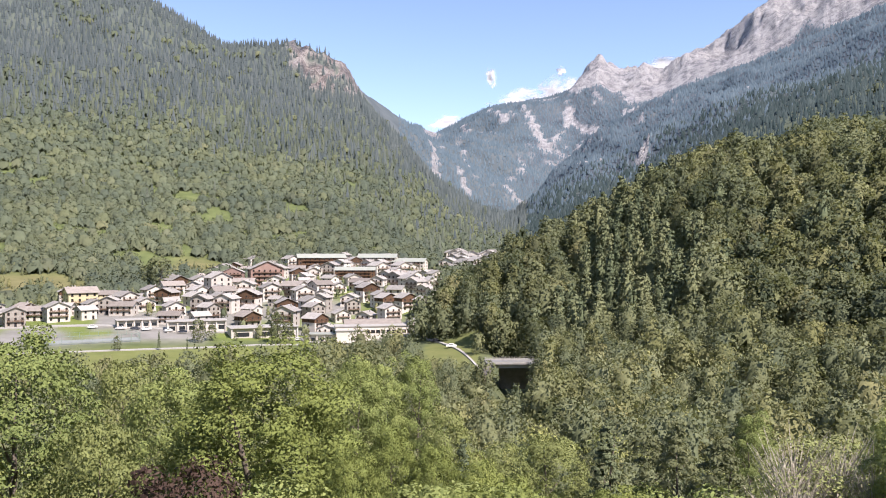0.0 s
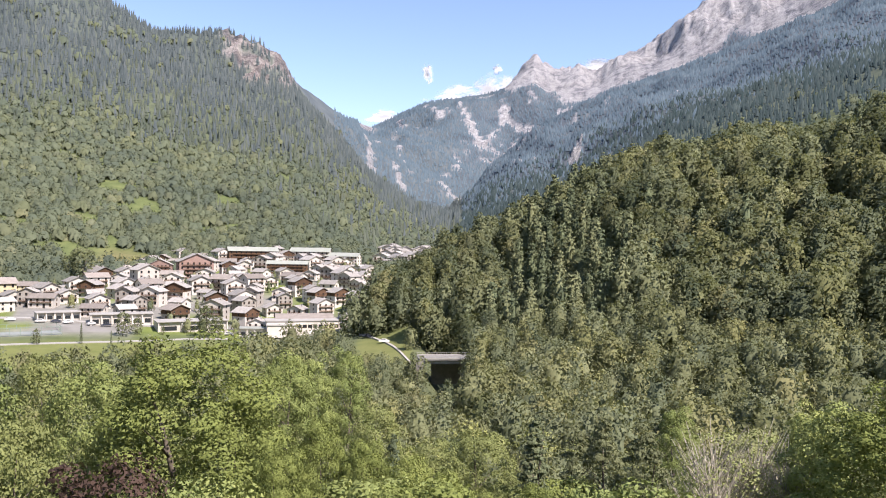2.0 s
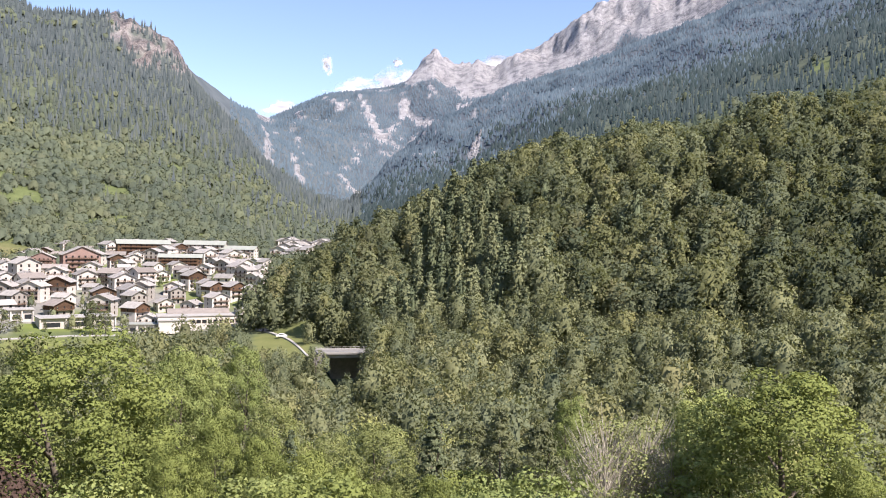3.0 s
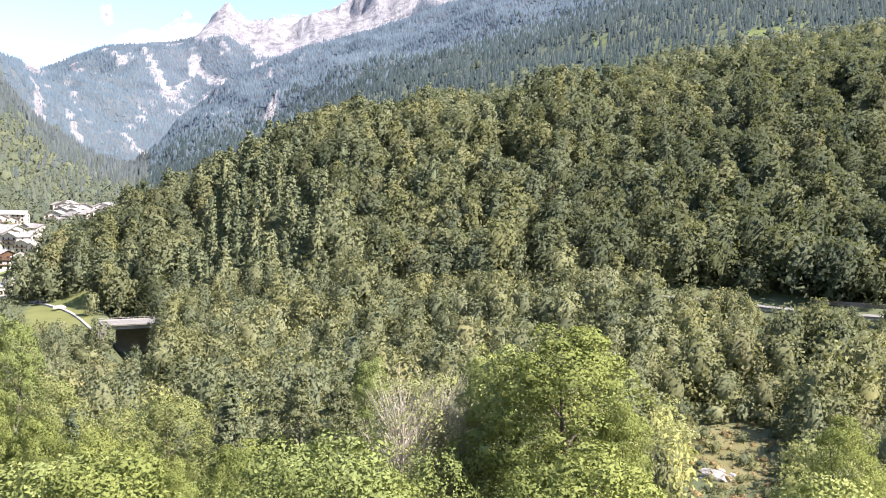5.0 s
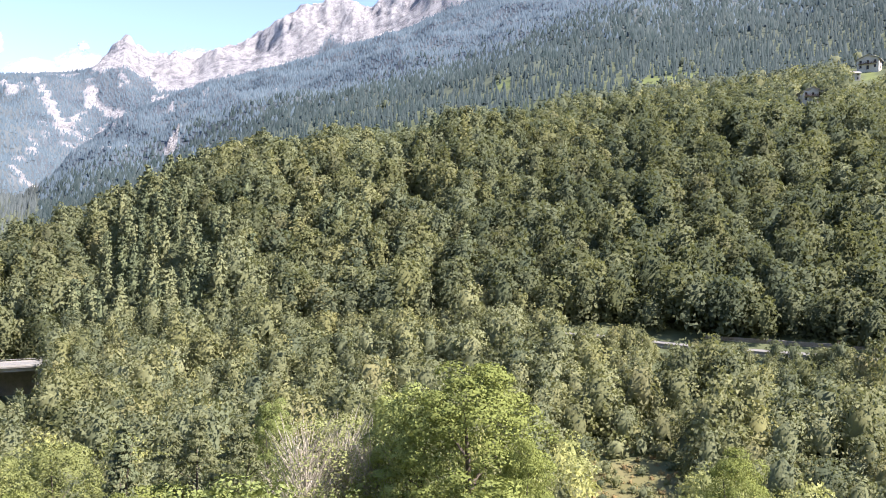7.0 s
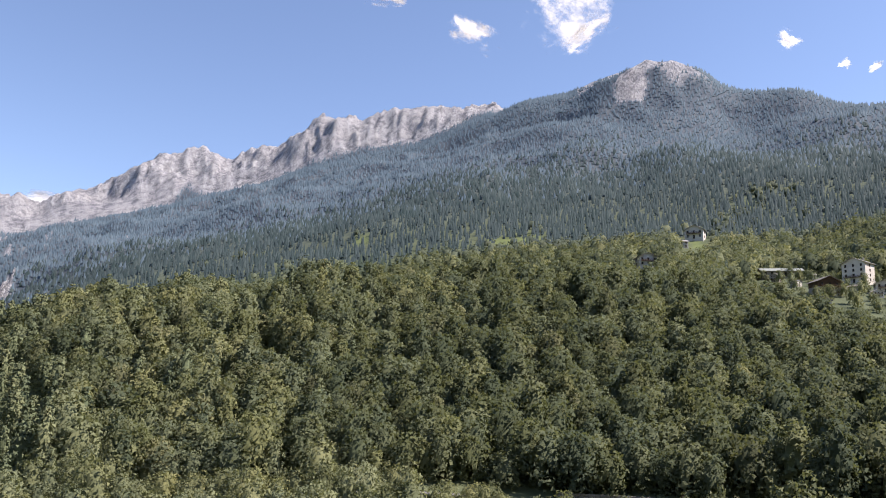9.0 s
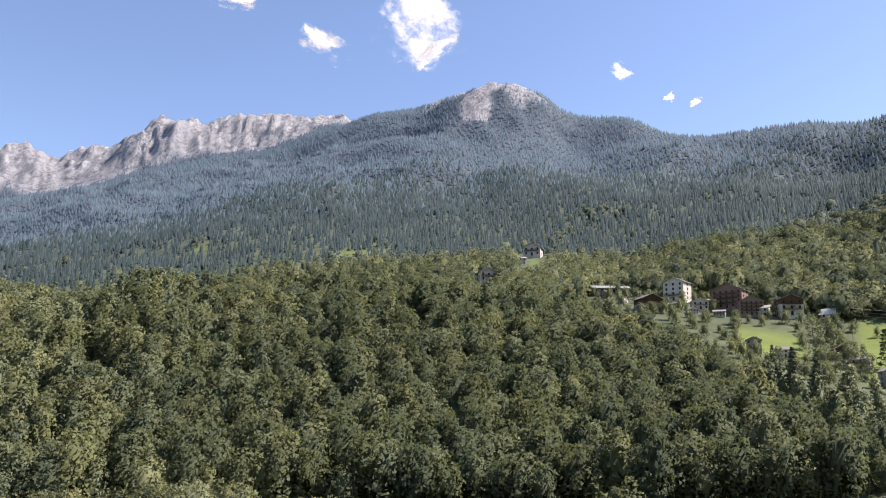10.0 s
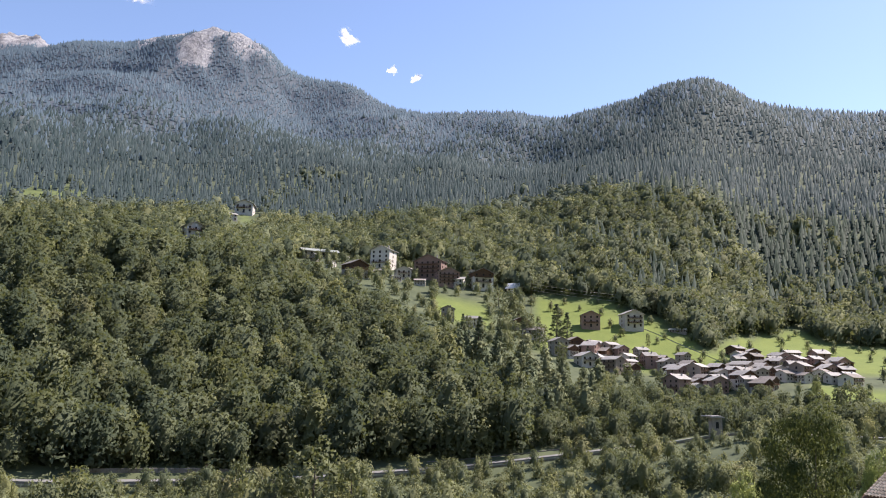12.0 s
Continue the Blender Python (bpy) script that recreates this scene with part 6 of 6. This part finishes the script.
M_CAR = [plain_mat("silver_car_paint", (0.5, 0.5, 0.5), (0.55, 0.55, 0.55), 0.3, 0.3, 0), plain_mat("dark_car_paint", (0.03, 0.035, 0.05), (0.04, 0.045, 0.06), 0.3, 0.3, 0), plain_mat("white_car_paint", (0.75, 0.75, 0.75), (0.8, 0.8, 0.8), 0.3, 0.3, 0)]
CARS = [car(m, f"{w} car parked beside the village lane") for m, w in zip(M_CAR, ("silver", "dark", "white"))]
for k, (az, r) in enumerate(((-21.8, 396), (-20.9, 394), (-20.2, 392), (-18.8, 387), (-17.9, 384), (-23.5, 402), (-10.2, 372), (-0.6, 340), (0.6, 322))):
    ob, p = CARS[k % 3], ground_at(az, r)
    m = pose(p.x, p.y, p.z + 0.25, 0, 0, -az + 10 * (k % 4))
    if k < 3:
        ob.matrix_basis = m
    else:
        copy_thing(ob, m)

# gardens
garden = scatter(rng, -30, 0, 372, 660, 10, 11)
garden = keep(garden, np.array([free(x, y, 3) for x, y in garden]) & (rng.uniform(size=len(garden)) < 0.5))
a, r = plan(garden)
garden = keep(garden, ~((a < -16) & (r < 425)))
n = len(garden)
garden_models = [broadleaf_crown(np.random.default_rng(310 + k), 12, 8, 14, 9, 1.0, 0.0, (0.0, 0.8)[k % 2]) for k in range(6)]
forest("garden_trees", garden_models, garden, rng.uniform(0.25, 0.66, n), rng.uniform(0.2, 0.8, n), M_LEAF, "small garden trees between the village houses")
ham_xy = scatter(rng, 60, 104, 356, 575, 10, 12)
a, r = plan(ham_xy)
ham_xy = keep(ham_xy, (rng.uniform(size=len(a)) < np.where(a < 81, 0.8, 0.28)) & (r > np.interp(a, AZ, BROW_R) + 30) & (r < np.interp(a, AZ, HAMLET_EDGE[:, 0])))
a, r = plan(ham_xy)
ham_xy = keep(ham_xy, ~((a > 74) & (a < 77.8) & (r > 408) & (r < 470)))
n = len(ham_xy)
forest("orchard_trees", floor_models, ham_xy, np.where(plan(ham_xy)[0] < 81, rng.uniform(0.4, 0.8, n), rng.uniform(0.3, 0.5, n)), rng.uniform(0.2, 0.6, n), M_LEAF, "small orchard trees around the hamlet")

# dry scrub on the gravel bank
scrub_xy = scatter(rng, 42.4, 50.5, 112, 168, 2.3, 2.6)
n = len(scrub_xy)
scrub_models = [broadleaf_crown(np.random.default_rng(300 + k), 10, 11, 10, 12, 1.3, 0.0, fine_core=False) for k in range(4)]
russet = rng.uniform(size=n) < 0.6
forest("dry_scrub", scrub_models, scrub_xy[russet], rng.uniform(0.06, 0.16, russet.sum()), rng.uniform(0.6, 1, russet.sum()), M_LEAF_RUSSET, "low russet scrub on the gravel bank")
forest("green_scrub", scrub_models, scrub_xy[~russet], rng.uniform(0.07, 0.26, (~russet).sum()), rng.uniform(0.2, 0.7, (~russet).sum()), M_LEAF, "low olive scrub on the gravel bank")

# river stones
stone = bmesh.new()
bmesh.ops.create_icosphere(stone, subdivisions=2, radius=1)
for v in stone.verts:
    v.co *= 0.75 + 0.4 * noise.noise(v.co * 1.3)
    v.co.z *= 0.6
STONE = mesh_of("boulder", stone, M_CONCRETE)
for az, r, s in ((45.1, 136, 1.9), (45.8, 135, 1.3), (44.7, 138, 1.1), (45.5, 139, 0.9), (46.3, 137.5, 0.7), (44.5, 135, 0.7), (19.9, 74, 0.9), (20.4, 74, 0.6)):
    ob = new("boulder", STONE)
    p = ground_at(az, r)
    ob.matrix_basis = Matrix.LocRotScale(p + Vector((0, 0, 0.1 * s)), Euler((0, 0, az * 7)), (s * 1.5, s * 1.2, s * 1.1))
    tagged(ob, "pale grey boulder in the dry stream bed", "boulder", "boulders")


# ================= clouds =================
def cloud_mat(seed):
    m = bpy.data.materials.new("cloud")
    m.use_nodes = True
    t = m.node_tree
    out = t.nodes["Material Output"]
    t.nodes.remove(t.nodes["Principled BSDF"])
    c = t.nodes.new("ShaderNodeTexCoord").outputs["Object"]
    mp = t.nodes.new("ShaderNodeMapping")
    mp.inputs["Location"].default_value = (seed * 3.7, seed * 1.3, seed)
    t.links.new(c, mp.inputs[0])
    n = noise_tex(t, 1.6, 7, 0.62, mp.outputs[0])
    ln = t.nodes.new("ShaderNodeVectorMath")
    ln.operation = "LENGTH"
    t.links.new(c, ln.inputs[0])
    ma = t.nodes.new("ShaderNodeMath")
    ma.operation = "MULTIPLY_ADD"
    t.links.new(n.outputs[0], ma.inputs[0])
    ma.inputs[1].default_value = 1.9
    ma.inputs[2].default_value = -0.25
    sb = t.nodes.new("ShaderNodeMath")
    sb.operation = "SUBTRACT"
    t.links.new(ma.outputs[0], sb.inputs[0])
    t.links.new(ln.outputs["Value"], sb.inputs[1])
    mr = t.nodes.new("ShaderNodeMapRange")
    mr.interpolation_type = "SMOOTHSTEP"
    mr.inputs[1].default_value, mr.inputs[2].default_value = 0.0, 0.5
    t.links.new(sb.outputs[0], mr.inputs[0])
    d = t.nodes.new("ShaderNodeBsdfDiffuse")
    d.inputs[0].default_value = (0.9, 0.9, 0.92, 1)
    up = t.nodes.new("ShaderNodeCombineXYZ")
    for k in range(3):
        up.inputs[k].default_value = sun_way[k]
    t.links.new(up.outputs[0], d.inputs["Normal"])
    tl = t.nodes.new("ShaderNodeBsdfTranslucent")
    tl.inputs[0].default_value = (0.9, 0.9, 0.92, 1)
    mm = t.nodes.new("ShaderNodeMixShader")
    t.links.new(d.outputs[0], mm.inputs[1])
    t.links.new(tl.outputs[0], mm.inputs[2])
    mm.inputs[0].default_value = 0.2
    tr = t.nodes.new("ShaderNodeBsdfTransparent")
    mx = t.nodes.new("ShaderNodeMixShader")
    t.links.new(mr.outputs[0], mx.inputs[0])
    t.links.new(tr.outputs[0], mx.inputs[1])
    t.links.new(mm.outputs[0], mx.inputs[2])
    t.links.new(mx.outputs[0], out.inputs[0])
    return m


for k, (az, up, w, h, roll) in enumerate((
    (3.4, 12.0, 0.7, 1.3, 0), (4.8, 10.3, 3.4, 1.6, 8), (7.9, 10.9, 2.9, 1.6, 20), (8.4, 12.3, 0.8, 0.6, 0), (15.3, 12.3, 2.6, 1.2, 0), (0.4, 8.9, 2.4, 1.0, 5),
    (37.6, 28.4, 2.6, 1.1, 0), (44.5, 26.2, 2.8, 1.7, -30), (51.4, 27.8, 5.6, 4.4, -30), (52.6, 25.7, 3.4, 1.6, 25), (66.9, 24.2, 1.5, 0.9, -30), (72.1, 21.8, 0.7, 0.5, 20), (70.3, 22.2, 0.7, 0.6, 0),
)):
    r = 4700.0
    flat = r * math.cos(radians(up))
    centre = Vector((flat * math.sin(radians(az)), flat * math.cos(radians(az)), EYE + r * math.sin(radians(up))))
    bm = bmesh.new()
    bmesh.ops.create_grid(bm, x_segments=14, y_segments=14, size=1.25)
    for v in bm.verts:
        v.co.z = 0.25 * (1 - v.co.x**2) + 0.15 * noise.noise(v.co * 1.7 + Vector((k, 0, 0)))
    ob = new("cloud", mesh_of("cloud", bm, cloud_mat(k + 1)))
    m = look(centre, (0, 0, EYE)) @ pose(0, 0, 0, 0, 180, 0) @ pose(0, 0, 0, 0, 0, roll)
    half = r * math.tan(radians(0.5))
    ob.matrix_basis = m @ Matrix.Diagonal((w * 1.7 * half, h * 1.7 * half, 40, 1))
    tagged(ob, "small white fair-weather cloud over the ridge", "cloud", "clouds", "structure")
